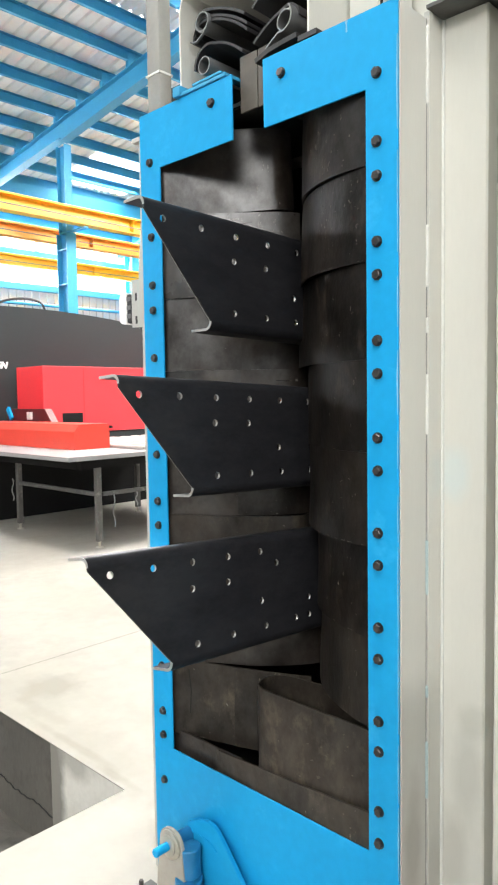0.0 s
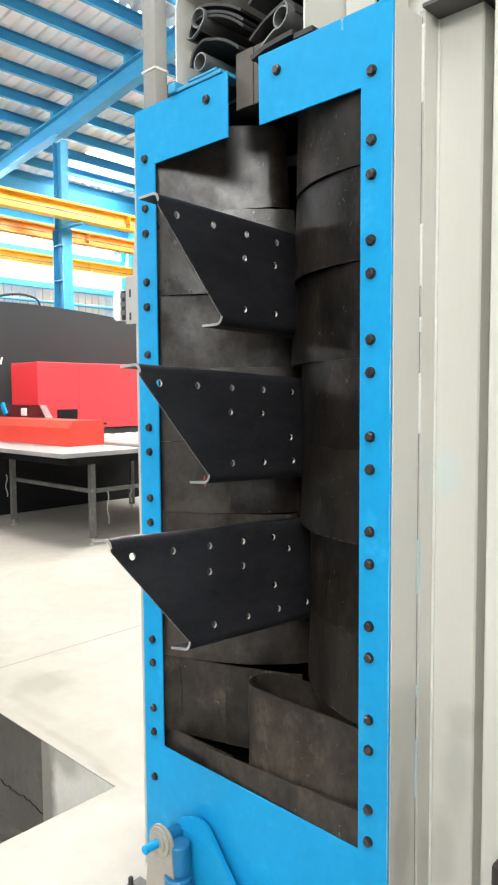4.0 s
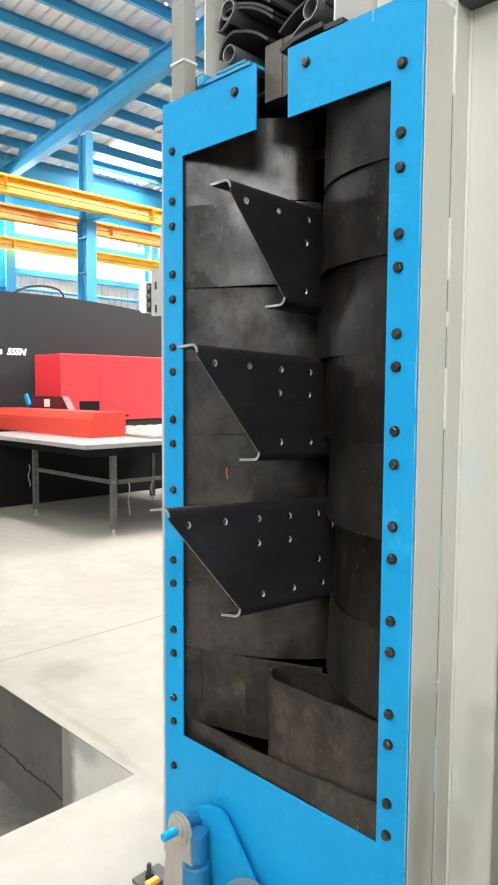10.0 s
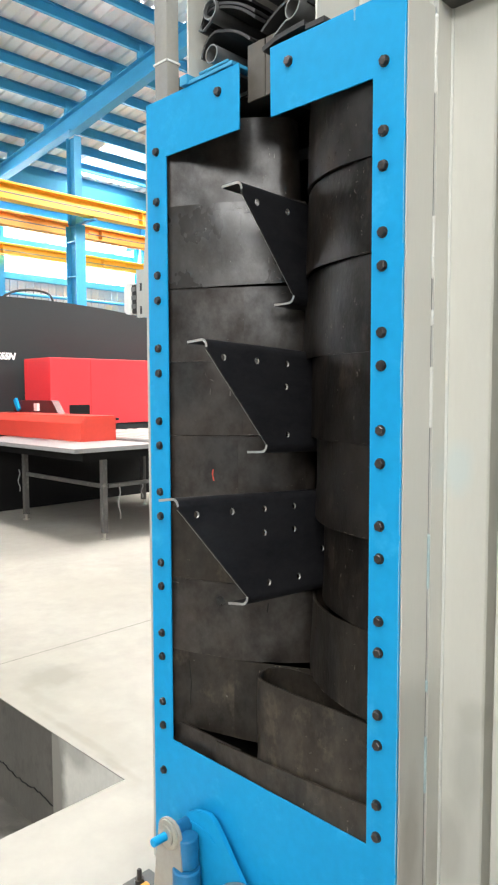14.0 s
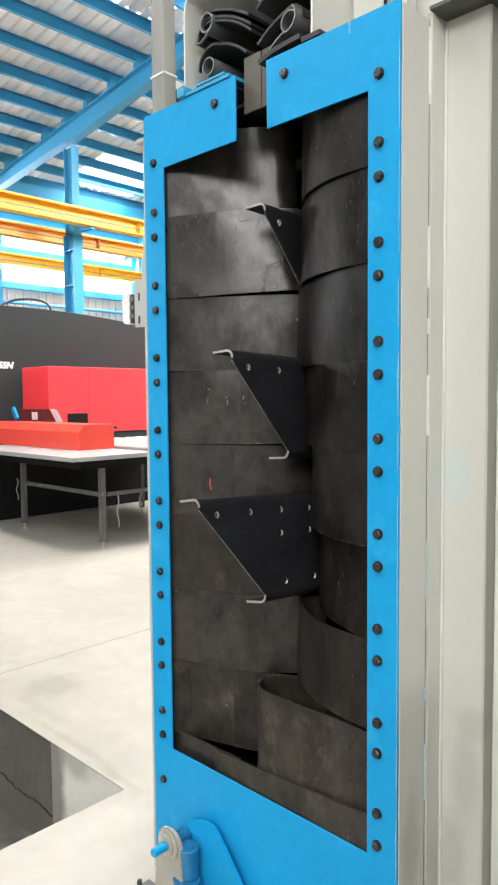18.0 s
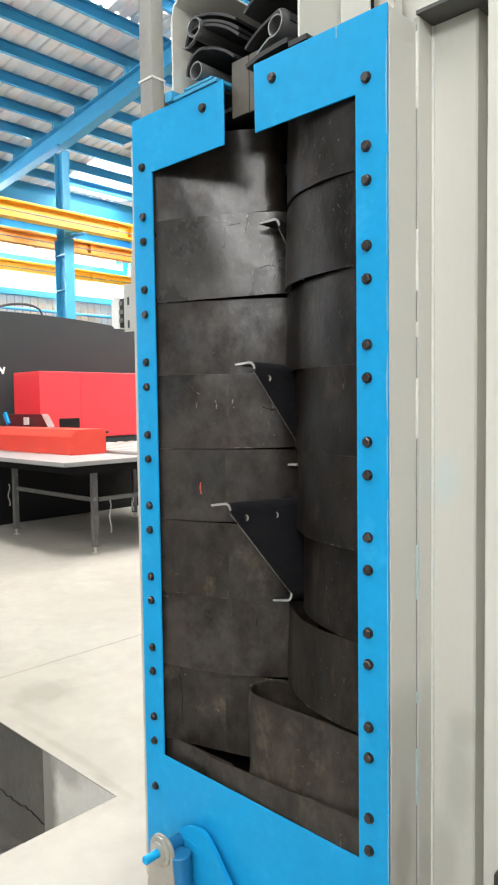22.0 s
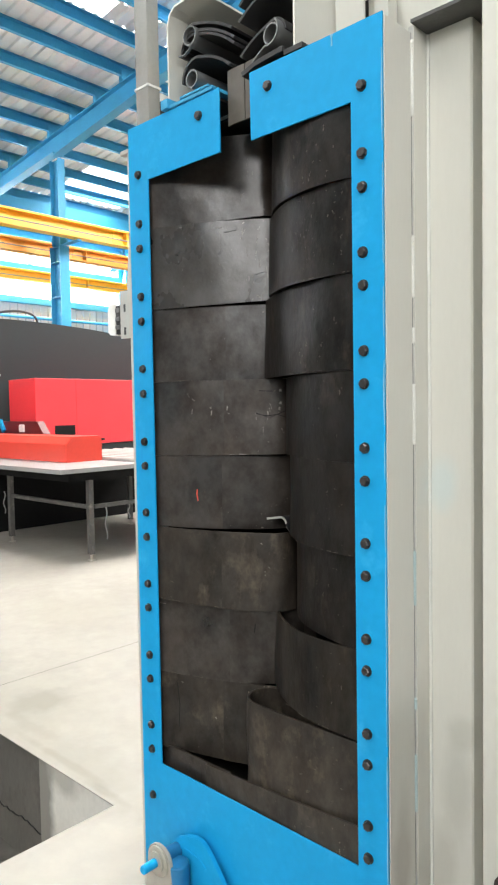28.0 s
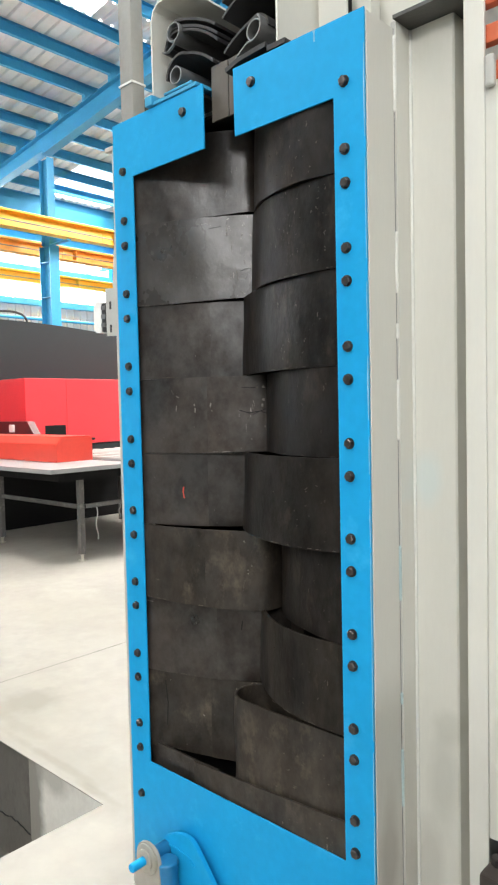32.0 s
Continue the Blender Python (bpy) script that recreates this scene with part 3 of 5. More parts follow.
def crane_column(y):
    col = thing("crane_column", "blue painted steel column that carries the crane rails", "column", (-11.43, y, 0), "crane columns", "structure")
    bm = mesh()
    for lo, hi in (((-0.19, -0.11, 0), (-0.175, 0.11, 4.885)), ((0.175, -0.11, 0), (0.19, 0.11, 4.885)), ((-0.175, -0.006, 0), (0.175, 0.006, 4.885))):
        box(bm, lo, hi)
    part("lower_shaft", bm, BLUE_OLD, col)
    bm = mesh()
    box(bm, (-0.19, -0.045, 4.886), (0.74, 0.045, 4.912))
    part("bracket", bm, BLUE_OLD, col)
    for z in (1.5, 3.85, 4.55):
        bm = mesh()
        box(bm, (-0.174, -0.105, z), (0.174, -0.008, z + 0.02))
        part("stiffener", bm, BLUE_OLD, col)
    bm = mesh()
    top = roof_height(-11.43) - 0.645
    for lo, hi in (((-0.15, -0.08, 4.913), (-0.135, 0.08, top)), ((0.135, -0.08, 4.913), (0.15, 0.08, top)), ((-0.135, -0.006, 4.913), (0.135, 0.006, top))):
        box(bm, lo, hi)
    part("upper_shaft", bm, BLUE_OLD, col)


def wall_post(y):
    bm = mesh()
    for lo, hi in (((-17.75, y - 0.14, 0), (-17.73, y + 0.14, 7.2)), ((-17.37, y - 0.14, 0), (-17.35, y + 0.14, 7.2)), ((-17.73, y - 0.006, 0), (-17.37, y + 0.006, 7.2))):
        box(bm, lo, hi)
    setting("wall_post", bm, BLUE_OLD, "blue steel post of the window wall", "post")


def crane_rail(x, z, deep, material, label):
    rail = thing("crane_rail", label, "crane rail", (x, 7.0, z), "crane rails", "structure")
    bm = mesh()
    L = 18.9
    box(bm, (-0.15, -L, deep - 0.025), (0.15, L, deep))
    box(bm, (-0.11, -L, 0.0), (0.11, L, 0.025))
    box(bm, (-0.008, -L, 0.025), (0.008, L, deep - 0.025))
    part("beam", bm, material, rail)
    bm = mesh()
    box(bm, (-0.03, -L, deep + 0.001), (0.03, L, deep + 0.05))
    part("rail_bar", bm, material, rail)
    bm = mesh()
    rod(bm, (0.17, -L, 0.09), (0.17, L, 0.09), 0.012, 8)
    part("conductor_line", bm, PIPE, rail)
    y = -L + 0.4
    while y < L:
        bm = mesh()
        box(bm, (0.009, y, 0.026), (0.14, y + 0.012, deep - 0.026))
        part("web_stiffener", bm, material, rail)
        y += 1.6 * 2
    for y in (-8.0, 0.55, 9.0):
        bm = mesh()
        box(bm, (0.0085, y - 0.12, 0.05), (0.02, y + 0.12, deep - 0.05), 0.002)
        splice = part("splice_plate", bm, material, rail)
        for dy in (-0.08, 0.08):
            bm = mesh()
            rod(bm, (0.02, y + dy, deep / 2), (0.034, y + dy, deep / 2), 0.016, 6)
            part("bolt", bm, PIPE, splice)
    return rail


hall_floor()
hall_walls()
hall_roof()
for y in (-5.43, 0.57, 6.57, 12.57, 18.57):
    crane_column(y)
for y in (-2.0, 2.9, 7.84, 12.8, 17.7):
    wall_post(y)
crane_rail(-10.8, 4.95, 0.29, YELLOW, "deep yellow painted crane rail beam with a conductor line")
# this rail's shade is put into its amber colour
crane_rail(-12.3, 4.87, 0.26, AMBER, "yellow painted crane rail beam of the neighbouring bay")
crane_rail(-17.0, 5.24, 0.28, YELLOW, "far yellow crane rail beam along the window wall")


# ---- the blast machine ----
PX0, PX1, PTOP = -0.445, 0.453, 2.364      # outer edges of the blue frame
OX0, OX1, OZ0, OZ1 = -0.355, 0.370, 0.430, 2.196   # opening
SLOT0, SLOT1 = -0.050, 0.061
LEFT_BOLTS = (2.218, 2.073, 2.000, 1.857, 1.783, 1.640, 1.565, 1.420, 1.346, 1.203, 1.128, 0.983, 0.909, 0.761, 0.686, 0.541, 0.464, 0.318)
RIGHT_BOLTS = (2.223, 2.076, 2.002, 1.859, 1.786, 1.640, 1.566, 1.421, 1.346, 1.203, 1.128, 0.982, 0.908, 0.760, 0.687, 0.542, 0.464, 0.318)


def bolt_mesh():
    bm = mesh()
    rod(bm, (0, 0, 0), (0, -0.002, 0), 0.0128, 18)
    rod(bm, (0, -0.002, 0), (0, -0.0085, 0), 0.0112, 6)
    rod(bm, (0, -0.0085, 0), (0, -0.0102, 0), 0.0108, 6, 0.0088)
    me = bpy.data.meshes.new("bolt")
    bm.to_mesh(me)
    bm.free()
    me.materials.append(BOLT)
    return me


def blast_machine():
    mach = thing("blast_machine", "grey blast machine with a blue bolted frame round its entrance", "machine", (0, 0, 0))
    # blue frame: one flat plate with the opening and the hanger slot cut out
    bm = mesh()
    outline = [(PX0, 0.012), (PX1, 0.012), (PX1, PTOP), (SLOT1, PTOP), (SLOT1 + 0.002, OZ1), (OX1, OZ1), (OX1, OZ0), (OX0, OZ0), (OX0, OZ1), (SLOT0, OZ1), (SLOT0, PTOP), (PX0, PTOP)]
    prism(bm, outline, "y", 0.0, 0.0045)
    bmesh.ops.bevel(bm, geom=[e for e in bm.edges if all(abs(v.co.y) < 1e-6 for v in e.verts)], offset=0.0008, segments=1, affect="EDGES")
    frame_plate = part("frame_plate", bm, BLUE, mach, "bright blue painted steel frame plate")
    # grey casing of the entrance, behind the plate
    bm = mesh()
    box(bm, (PX1 - 0.006, 0.0085, 0.0), (PX1 + 0.001, 0.118, PTOP - 0.004), 0.001)
    part("side_plate", bm, GREY, mach)
    bm = mesh()
    box(bm, (PX0 - 0.001, 0.0085, 0.0), (PX0 + 0.006, 0.118, PTOP - 0.004), 0.001)
    part("side_plate", bm, GREY, mach)
    # top plates take the tunnel's near-black in place of shade
    for x0, x1 in ((PX0 + 0.006, SLOT0 - 0.035), (SLOT1 + 0.004, PX1 - 0.006)):
        bm = mesh()
        box(bm, (x0, 0.0085, PTOP - 0.012), (x1, 0.118, PTOP - 0.004))
        part("top_plate", bm, INSIDE_SHADE, mach)
    bm = mesh()
    box(bm, (PX0 + 0.006, 0.0085, 0.30), (PX1 - 0.006, 0.118, 0.31))
    part("sill_plate", bm, GREY, mach)
    # tunnel behind the flaps; its near-black colour stands in for shade
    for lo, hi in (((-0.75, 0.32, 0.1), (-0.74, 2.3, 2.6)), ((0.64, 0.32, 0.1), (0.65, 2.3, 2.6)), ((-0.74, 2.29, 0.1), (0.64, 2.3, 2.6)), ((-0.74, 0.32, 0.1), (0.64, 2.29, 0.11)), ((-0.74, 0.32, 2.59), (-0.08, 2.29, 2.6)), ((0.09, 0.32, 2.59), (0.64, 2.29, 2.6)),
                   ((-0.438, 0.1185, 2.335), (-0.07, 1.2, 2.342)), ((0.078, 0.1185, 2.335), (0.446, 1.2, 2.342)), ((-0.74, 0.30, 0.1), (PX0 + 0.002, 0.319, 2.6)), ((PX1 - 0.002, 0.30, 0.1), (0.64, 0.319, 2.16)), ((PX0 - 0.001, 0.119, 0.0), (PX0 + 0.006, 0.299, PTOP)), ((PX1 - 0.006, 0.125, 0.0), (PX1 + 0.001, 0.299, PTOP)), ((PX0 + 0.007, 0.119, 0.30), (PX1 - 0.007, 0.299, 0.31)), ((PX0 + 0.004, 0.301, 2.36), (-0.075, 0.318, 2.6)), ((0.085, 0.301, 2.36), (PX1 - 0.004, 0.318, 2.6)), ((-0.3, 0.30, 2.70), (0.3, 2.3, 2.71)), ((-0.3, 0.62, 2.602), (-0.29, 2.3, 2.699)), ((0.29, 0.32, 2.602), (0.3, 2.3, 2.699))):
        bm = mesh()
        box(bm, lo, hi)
        part("tunnel_panel", bm, INSIDE_SHADE, mach, "tunnel panel with the shade inside put into its colour")
    # folded grey panel beside the entrance
    x = PX1 + 0.006
    bm = mesh()
    ribbon(bm, [(x, 0.119), (x, 0.176), (x + 0.006, 0.182), (0.567, 0.182), (0.569, 0.184), (0.569, 0.229)], 0.004, 0.0, 2.375, "z")
    part("front_panel", bm, GREY, mach, "folded light grey sheet panel", smooth=12)
    bm = mesh()
    box(bm, (PX1 - 0.005, 0.1185, 0.0), (x + 0.001, 0.124, 2.375))
    part("corner_strip", bm, GREY_EDGE, mach)
    # pale bead added along the fold to draw its highlight
    bm = mesh()
    rod(bm, (x + 0.0045, 0.1785, 0.0), (x + 0.0045, 0.1785, 2.373), 0.0042, 12)
    part("sealant_bead", bm, WELD, mach, "pale bead for the fold's bright edge", 60)
    bm = mesh()
    box(bm, (0.6742, 0.110, 0.56), (2.4, 0.118, 2.165), 0.001)
    part("lower_panel", bm, GREY, mach, "light grey sheet panel")
    # flange made dark: the shade on its underside is put into the colour
    bm = mesh()
    box(bm, (PX1 + 0.004, 0.112, 2.378), (0.628, 0.30, 2.386))
    part("top_flange", bm, DARK_EDGE, mach, "top flange with its shade put into the colour")
    bm = mesh()
    box(bm, (PX1 + 0.004, 0.112, 2.3865), (0.628, 0.30, 2.391))
    part("flange_cover", bm, GREY, mach)
    bm = mesh()
    box(bm, (0.566, 0.2312, 0.0), (0.6285, 0.240, 2.375), 0.001)
    part("groove_panel", bm, GREY, mach, "narrow set-back sheet")
    bm = mesh()
    box(bm, (0.629, 0.106, 0.0), (0.674, 0.115, 2.60), 0.002)
    box(bm, (0.629, 0.1155, 0.0), (0.635, 0.298, 2.60))
    part("upright", bm, GREY, mach, "light grey angle upright")
    # pale panels over the entrance
    for lo, hi in (((0.215, 0.16, PTOP), (0.300, 0.168, 3.0)), ((0.222, 0.30, PTOP), (0.60, 0.308, 3.0)), ((0.305, 0.20, PTOP), (0.345, 0.24, 3.0)), ((-0.36, 0.55, 2.3), (0.215, 0.56, 3.0))):
        bm = mesh()
        box(bm, lo, hi, 0.001)
        part("upper_panel", bm, GREY, mach, "pale grey upper panel")
    bm = mesh()
    box(bm, (0.45, 0.30, 0.0), (2.4, 2.4, 2.17))
    part("cabin", bm, GREY, mach)
    # orange guard behind the upper part of the panel
    for k in range(4):
        bm = mesh()
        box(bm, (0.637, 0.122, 2.172 + 0.078 * k), (1.3, 0.146, 2.210 + 0.078 * k), 0.003)
        part("guard_bar", bm, GUARD, mach, "orange painted guard bar")
    bm = mesh()
    box(bm, (0.678, 0.094, 2.150), (0.700, 0.1095, 2.215), 0.007)
    part("guard_hinge", bm, GREY_EDGE, mach)
    bm = mesh()
    box(bm, (PX1 + 0.0008, 0.1172, 0.0), (PX1 + 0.0022, 0.1184, 2.36))
    part("open_seam", bm, PIPE, mach, "dark open seam between two sheets")
    # folded lip and cap along the other jamb
    bm = mesh()
    prism(bm, [(PX0 - 0.0005, 0.0), (PX0 - 0.016, 0.0), (PX0 - 0.016, 1.74), (PX0 - 0.028, 1.75), (PX0 - 0.028, 1.90), (PX0 - 0.011, 2.06), (PX0 - 0.011, 2.30), (PX0 - 0.0005, 2.30)], "y", 0.004, 0.010)
    part("jamb_lip", bm, GREY_EDGE, mach, "narrow grey lip beside the frame plate")
    bm = mesh()
    box(bm, (PX0 - 0.042, 0.0, 2.296), (PX0 - 0.001, 0.02, 2.310), 0.003)
    part("lip_cap", bm, GREY_EDGE, mach)
    # run of white paint on the frame plate
    bm = mesh()
    prism(bm, [(0.318, 2.337), (0.322, 2.337), (0.321, 2.355), (0.324, 2.362), (0.315, 2.362), (0.3185, 2.354)], "y", -0.0012, -0.0001)
    part("paint_run", bm, RUN, frame_plate, "short white paint run")
    # pale edge of the frame plate: rubbed paint and its highlight, both as colour
    rng = random.Random(31)
    z = 0.05
    while z < PTOP - 0.12:
        length = rng.uniform(0.05, 0.22)
        bm = mesh()
        wide = rng.uniform(0.0012, 0.0032)
        prism(bm, [(PX1 - 0.0012, z), (PX1 - 0.0004, z), (PX1 - 0.0004, z + length), (PX1 - 0.0012, z + length), (PX1 - 0.0006 - wide, z + 0.6 * length), (PX1 - 0.0004 - 0.8 * wide, z + 0.25 * length)], "y", -0.0012, -0.0001)
        part("worn_edge", bm, RUN, frame_plate, "pale rubbed paint with the edge highlight in its colour")
        z += length + rng.uniform(0.0, 0.06)
    # weld beads down the corner
    for z0, z1 in ((2.18, 2.34), (1.77, 1.90), (1.665, 1.69), (1.43, 1.56), (1.05, 1.17), (0.8, 0.82), (0.55, 0.68)):
        bm = mesh()
        z, k = z0, 0
        while z < z1:
            bmesh.ops.create_icosphere(bm, subdivisions=1, radius=0.0062, matrix=Matrix.Translation((PX1 + 0.003, 0.1205 + 0.0005 * math.sin(k * 2.3), z)) @ Matrix.Diagonal((0.8, 1, 1.4, 1)))
            z += 0.0034
            k += 1
        tagged(part("weld_bead", bm, WELD if z0 > 1.2 else OVERSPRAY, mach, "" if z0 > 1.2 else "bead with pale blue overspray", 60), kind="stuff")
    me = bolt_mesh()
    spots = [(-0.397, z) for z in LEFT_BOLTS] + [(0.400, z) for z in RIGHT_BOLTS] + [(-0.128, 2.313), (0.124, 2.311)]
    for x, z in spots:
        ob = new("bolt", me)
        ob.parent = mach
        ob.matrix_basis = Matrix.Translation((x, -0.0002, z)) @ Euler((0, random.uniform(0, 1.05), 0)).to_matrix().to_4x4()
    return mach


def bend(length, turns, n=26):
    """Plan of a rubber strip: its heading in degrees, turning inward, at parts of its length."""
    pts, x, y = [(0.0, 0.0)], 0.0, 0.0
    for i in range(n):
        s = (i + 0.5) / n
        for (s0, a0), (s1, a1) in zip(turns, turns[1:]):
            if s0 <= s <= s1:
                a = radians(a0 + (a1 - a0) * (s - s0) / (s1 - s0))
        x += math.cos(a) * length / n
        y += math.sin(a) * length / n
        pts.append((x, y))
    return pts


def tail_line(length, root, tip, power, n=24):
    """Plan of a strip that curls more and more towards its free edge."""
    return bend(length, [(i / 12, root + (tip - root) * (i / 12) ** power) for i in range(13)], n)


def rubber_sheet(line, side, z0, z1, lean, seed, droop=0.0, th=0.007, span=(0.0, 1.0)):
    """A rubber strip 7 mm thick along a plan line, with a slightly wavy face and edge. side: 1 runs to the right, -1 to the left."""
    bm = mesh()
    rows = 6
    n = len(line)
    faces = ([], [])
    for k in range(rows + 1):
        v = k / rows
        for which, side_of in enumerate((1, -1)):
            r = []
            for i, (px, py) in enumerate(line):
                q0, q1 = line[max(i - 1, 0)], line[min(i + 1, n - 1)]
                dx, dy = q1[0] - q0[0], q1[1] - q0[1]
                ln = math.hypot(dx, dy)
                s = span[0] + (span[1] - span[0]) * i / (n - 1)
                wave = (0.001 if seed > 60 else 0.005) * noise.noise((seed * 3.1 + px * 7, v * 1.5, 0.3)) * min(1, px * 12)
                off = side_of * th / 2 + wave + lean * v * (0.4 + 1.8 * s)
                nx, ny = -dy / ln, dx / ln
                edge = 0.0005 * noise.noise((seed * 7.7, px * 14, v)) if k in (0, rows) else 0
                r.append(bm.verts.new((side * (px + nx * off), py + ny * off, z0 + (z1 - z0) * v + edge - droop * s * s * (1 - v))))
            faces[which].append(r)
    f, b = faces
    for k in range(rows):
        for i in range(n - 1):
            bm.faces.new((f[k][i], f[k][i + 1], f[k + 1][i + 1], f[k + 1][i]))
            bm.faces.new((b[k][i], b[k + 1][i], b[k + 1][i + 1], b[k][i + 1]))
        for i in (0, n - 1):
            bm.faces.new((f[k][i], b[k][i], b[k + 1][i], f[k + 1][i]))
    for k in (0, rows):
        for i in range(n - 1):
            bm.faces.new((f[k][i], f[k][i + 1], b[k][i + 1], b[k][i]))
    bmesh.ops.recalc_face_normals(bm, faces=bm.faces[:])
    return bm


blast_machine()
LEFT_ROWS = (2.300, 2.058, 1.817, 1.601, 1.380, 1.166, 0.944, 0.718, 0.480)
RIGHT_ROWS = (2.300, 2.038, 1.825, 1.602, 1.387, 1.165, 0.947, 0.730)
# how much each strip of the left half curls towards its free edge
LEFT_CURL = (0, 10, 12, 14, 18, 20, 16, 4)
CURL = ((0.0, -1.0), (0.25, -0.6), (0.5, 0.0), (0.72, 0.55), (0.88, 1.4), (0.95, 2.6), (1.0, 3.6))
# the same for the strips that are creased near the free edge
CREASE = ((0.0, -1.0), (0.25, -0.6), (0.5, 0.0), (0.80, 0.5), (0.86, 2.4), (0.92, 3.6), (1.0, 4.2))
LEFT_RUBBER = (RUBBER, RUBBER_GREYED, RUBBER, RUBBER, RUBBER, RUBBER_DUSTY, RUBBER, RUBBER_DUSTY)
RIGHT_RUBBER = (RUBBER_SHADED,) * 6 + (RUBBER_BROWN,)
# how far the lower corner of each free edge has lifted
LEFT_LIFT = (-0.012, -0.010, 0.0, -0.008, 0.0, 0.0, -0.004, 0.0)
LEFT_LENGTH = (0.43, 0.435, 0.50, 0.497, 0.475, 0.515, 0.52, 0.47)
RIGHT_TAILS = ((0.44, -6, 64, 1.0), (0.41, -6, 44, 1.0), (0.48, -6, 34, 1.0), (0.44, -6, 44, 1.0), (0.48, -6, 54, 1.0), (0.48, 0, 60, 1.0), (0.45, -6, 54, 1.0))
LEFT_HINGE, RIGHT_HINGE = (OX0 - 0.03, 0.012, 0.0), (OX1 + 0.002, 0.018, 0.0)
left_flaps, right_tails, left_lines, right_lines = [], [], [], []


def strip_mark(strip, points, wide, material, name, label):
    """A thin worn line on the face of a strip, through points of (part of its length, part of its height)."""
    owner, line, z0, z1, side, lean, seed, ply = strip
    n = len(line) - 1

    def spot(s, v, off):
        i = max(0, min(int(s * n), n - 1))
        f = s * n - i
        (ax, ay), (bx, by) = line[i], line[i + 1]
        ln = math.hypot(bx - ax, by - ay)
        nx, ny = -(by - ay) / ln, (bx - ax) / ln
        px, py = ax + (bx - ax) * f, ay + (by - ay) * f
        wave = (0.001 if seed > 60 else 0.005) * noise.noise((seed * 3.1 + px * 7, v * 1.5, 0.3)) * min(1, px * 12)
        d = wave + lean * v * (0.4 + 1.8 * s) - (0.0068 if ply and s > 0.5 else 0.0043) + off
        return side * (px + nx * d), py + ny * d, z0 + (z1 - z0) * v
    bm = mesh()
    last = None
    for (s0, v0), (s1, v1) in zip(points, points[1:]):
        for j in range(5):
            s, v = s0 + (s1 - s0) * j / 4, v0 + (v1 - v0) * j / 4
            ds, dv = (s1 - s0) * 0.45, (v1 - v0) * 0.26
            ln = math.hypot(ds, dv)
            w = wide * (0.6 + 0.8 * noise.noise((s * 40, v * 30, seed)) ** 2 + 0.4 * noise.noise((s * 90, v * 70, seed + 9)))
            us, uv = -dv / ln * w / 0.45, ds / ln * w / 0.26
            row = [bm.verts.new(spot(s + q * us, v + q * uv, o)) for q, o in ((-0.5, 0.0), (0.5, 0.0), (0.5, 0.0012), (-0.5, 0.0012))]
            if last and j and (material in (CRACK, CHALK) or noise.noise((s * 55 + seed, v * 45, 3.3)) > -0.06):
                for a in range(4):
                    bm.faces.new((last[a], last[(a + 1) % 4], row[(a + 1) % 4], row[a]))
            last = row
    bmesh.ops.recalc_face_normals(bm, faces=bm.faces[:])
    part(name, bm, material, owner, label)


for k in range(8):
    fl = thing("curtain_flap", "black rubber curtain strip with chalky scuffs, clamped behind the jamb", "curtain flap", LEFT_HINGE, "rubber curtain")
    line = bend(LEFT_LENGTH[k], [(s, LEFT_CURL[k] * v) for s, v in (CREASE if k in (3, 5) else CURL)] if k else [(0, -5), (0.35, 0), (0.84, 3), (0.89, 52), (1.0, 66)])
    line = [(-0.007, 0.0006)] + line
    z0, z1 = LEFT_ROWS[k + 1] - 0.002, LEFT_ROWS[k] - (0.0024 if k else 0.0)
    left_lines.append((fl, line, z0, z1, 1, 0.003, 11 + k, k > 1))
    part("strip", rubber_sheet(line, 1, z0, z1, 0.003, 11 + k, LEFT_LIFT[k]), LEFT_RUBBER[k], fl, "", 40)
    if k > 1:
        face = [(x, y - 0.0046) for x, y in line[14:26]]
        part("wear_patch", rubber_sheet(face, 1, z0, z1, 0.003, 11 + k, LEFT_LIFT[k], 0.0025, (0.5, 24 / 26)), LEFT_RUBBER[k], fl, "second ply of rubber", 40)
    left_flaps.append(fl)
for k in range(7):
    fl = thing("curtain_flap", "brown-black rubber curtain strip that swings back behind the load", "curtain flap", RIGHT_HINGE, "rubber curtain")
    z0, z1 = RIGHT_ROWS[k + 1] - 0.002, RIGHT_ROWS[k] - (0.0024 if k else 0.0)
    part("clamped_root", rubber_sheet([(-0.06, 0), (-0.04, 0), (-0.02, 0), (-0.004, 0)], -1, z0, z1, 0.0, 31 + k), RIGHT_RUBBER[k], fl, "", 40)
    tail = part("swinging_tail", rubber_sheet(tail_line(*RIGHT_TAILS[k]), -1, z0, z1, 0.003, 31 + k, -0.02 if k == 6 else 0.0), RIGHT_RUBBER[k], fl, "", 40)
    right_tails.append(tail)
    right_lines.append((tail, tail_line(*RIGHT_TAILS[k]), z0, z1, -1, 0.003, 31 + k, False))
# broad lower strip, folded back on itself
fl = thing("curtain_flap", "broad dusty rubber strip folded back over the lower curtain", "curtain flap", (OX1 + 0.03, 0.0245, 0), "rubber curtain")
line = bend(0.84, [(0, 0), (0.30, -1), (0.43, 2), (0.47, 10), (0.68, 164), (0.73, 174), (1.0, 170)], 56)
part("strip", rubber_sheet(line, -1, 0.462, 0.714, 0.004, 51), RUBBER_DUSTY, fl, "", 40)
right_lines.append((fl, line, 0.462, 0.714, -1, 0.004, 51, False))
sills = []
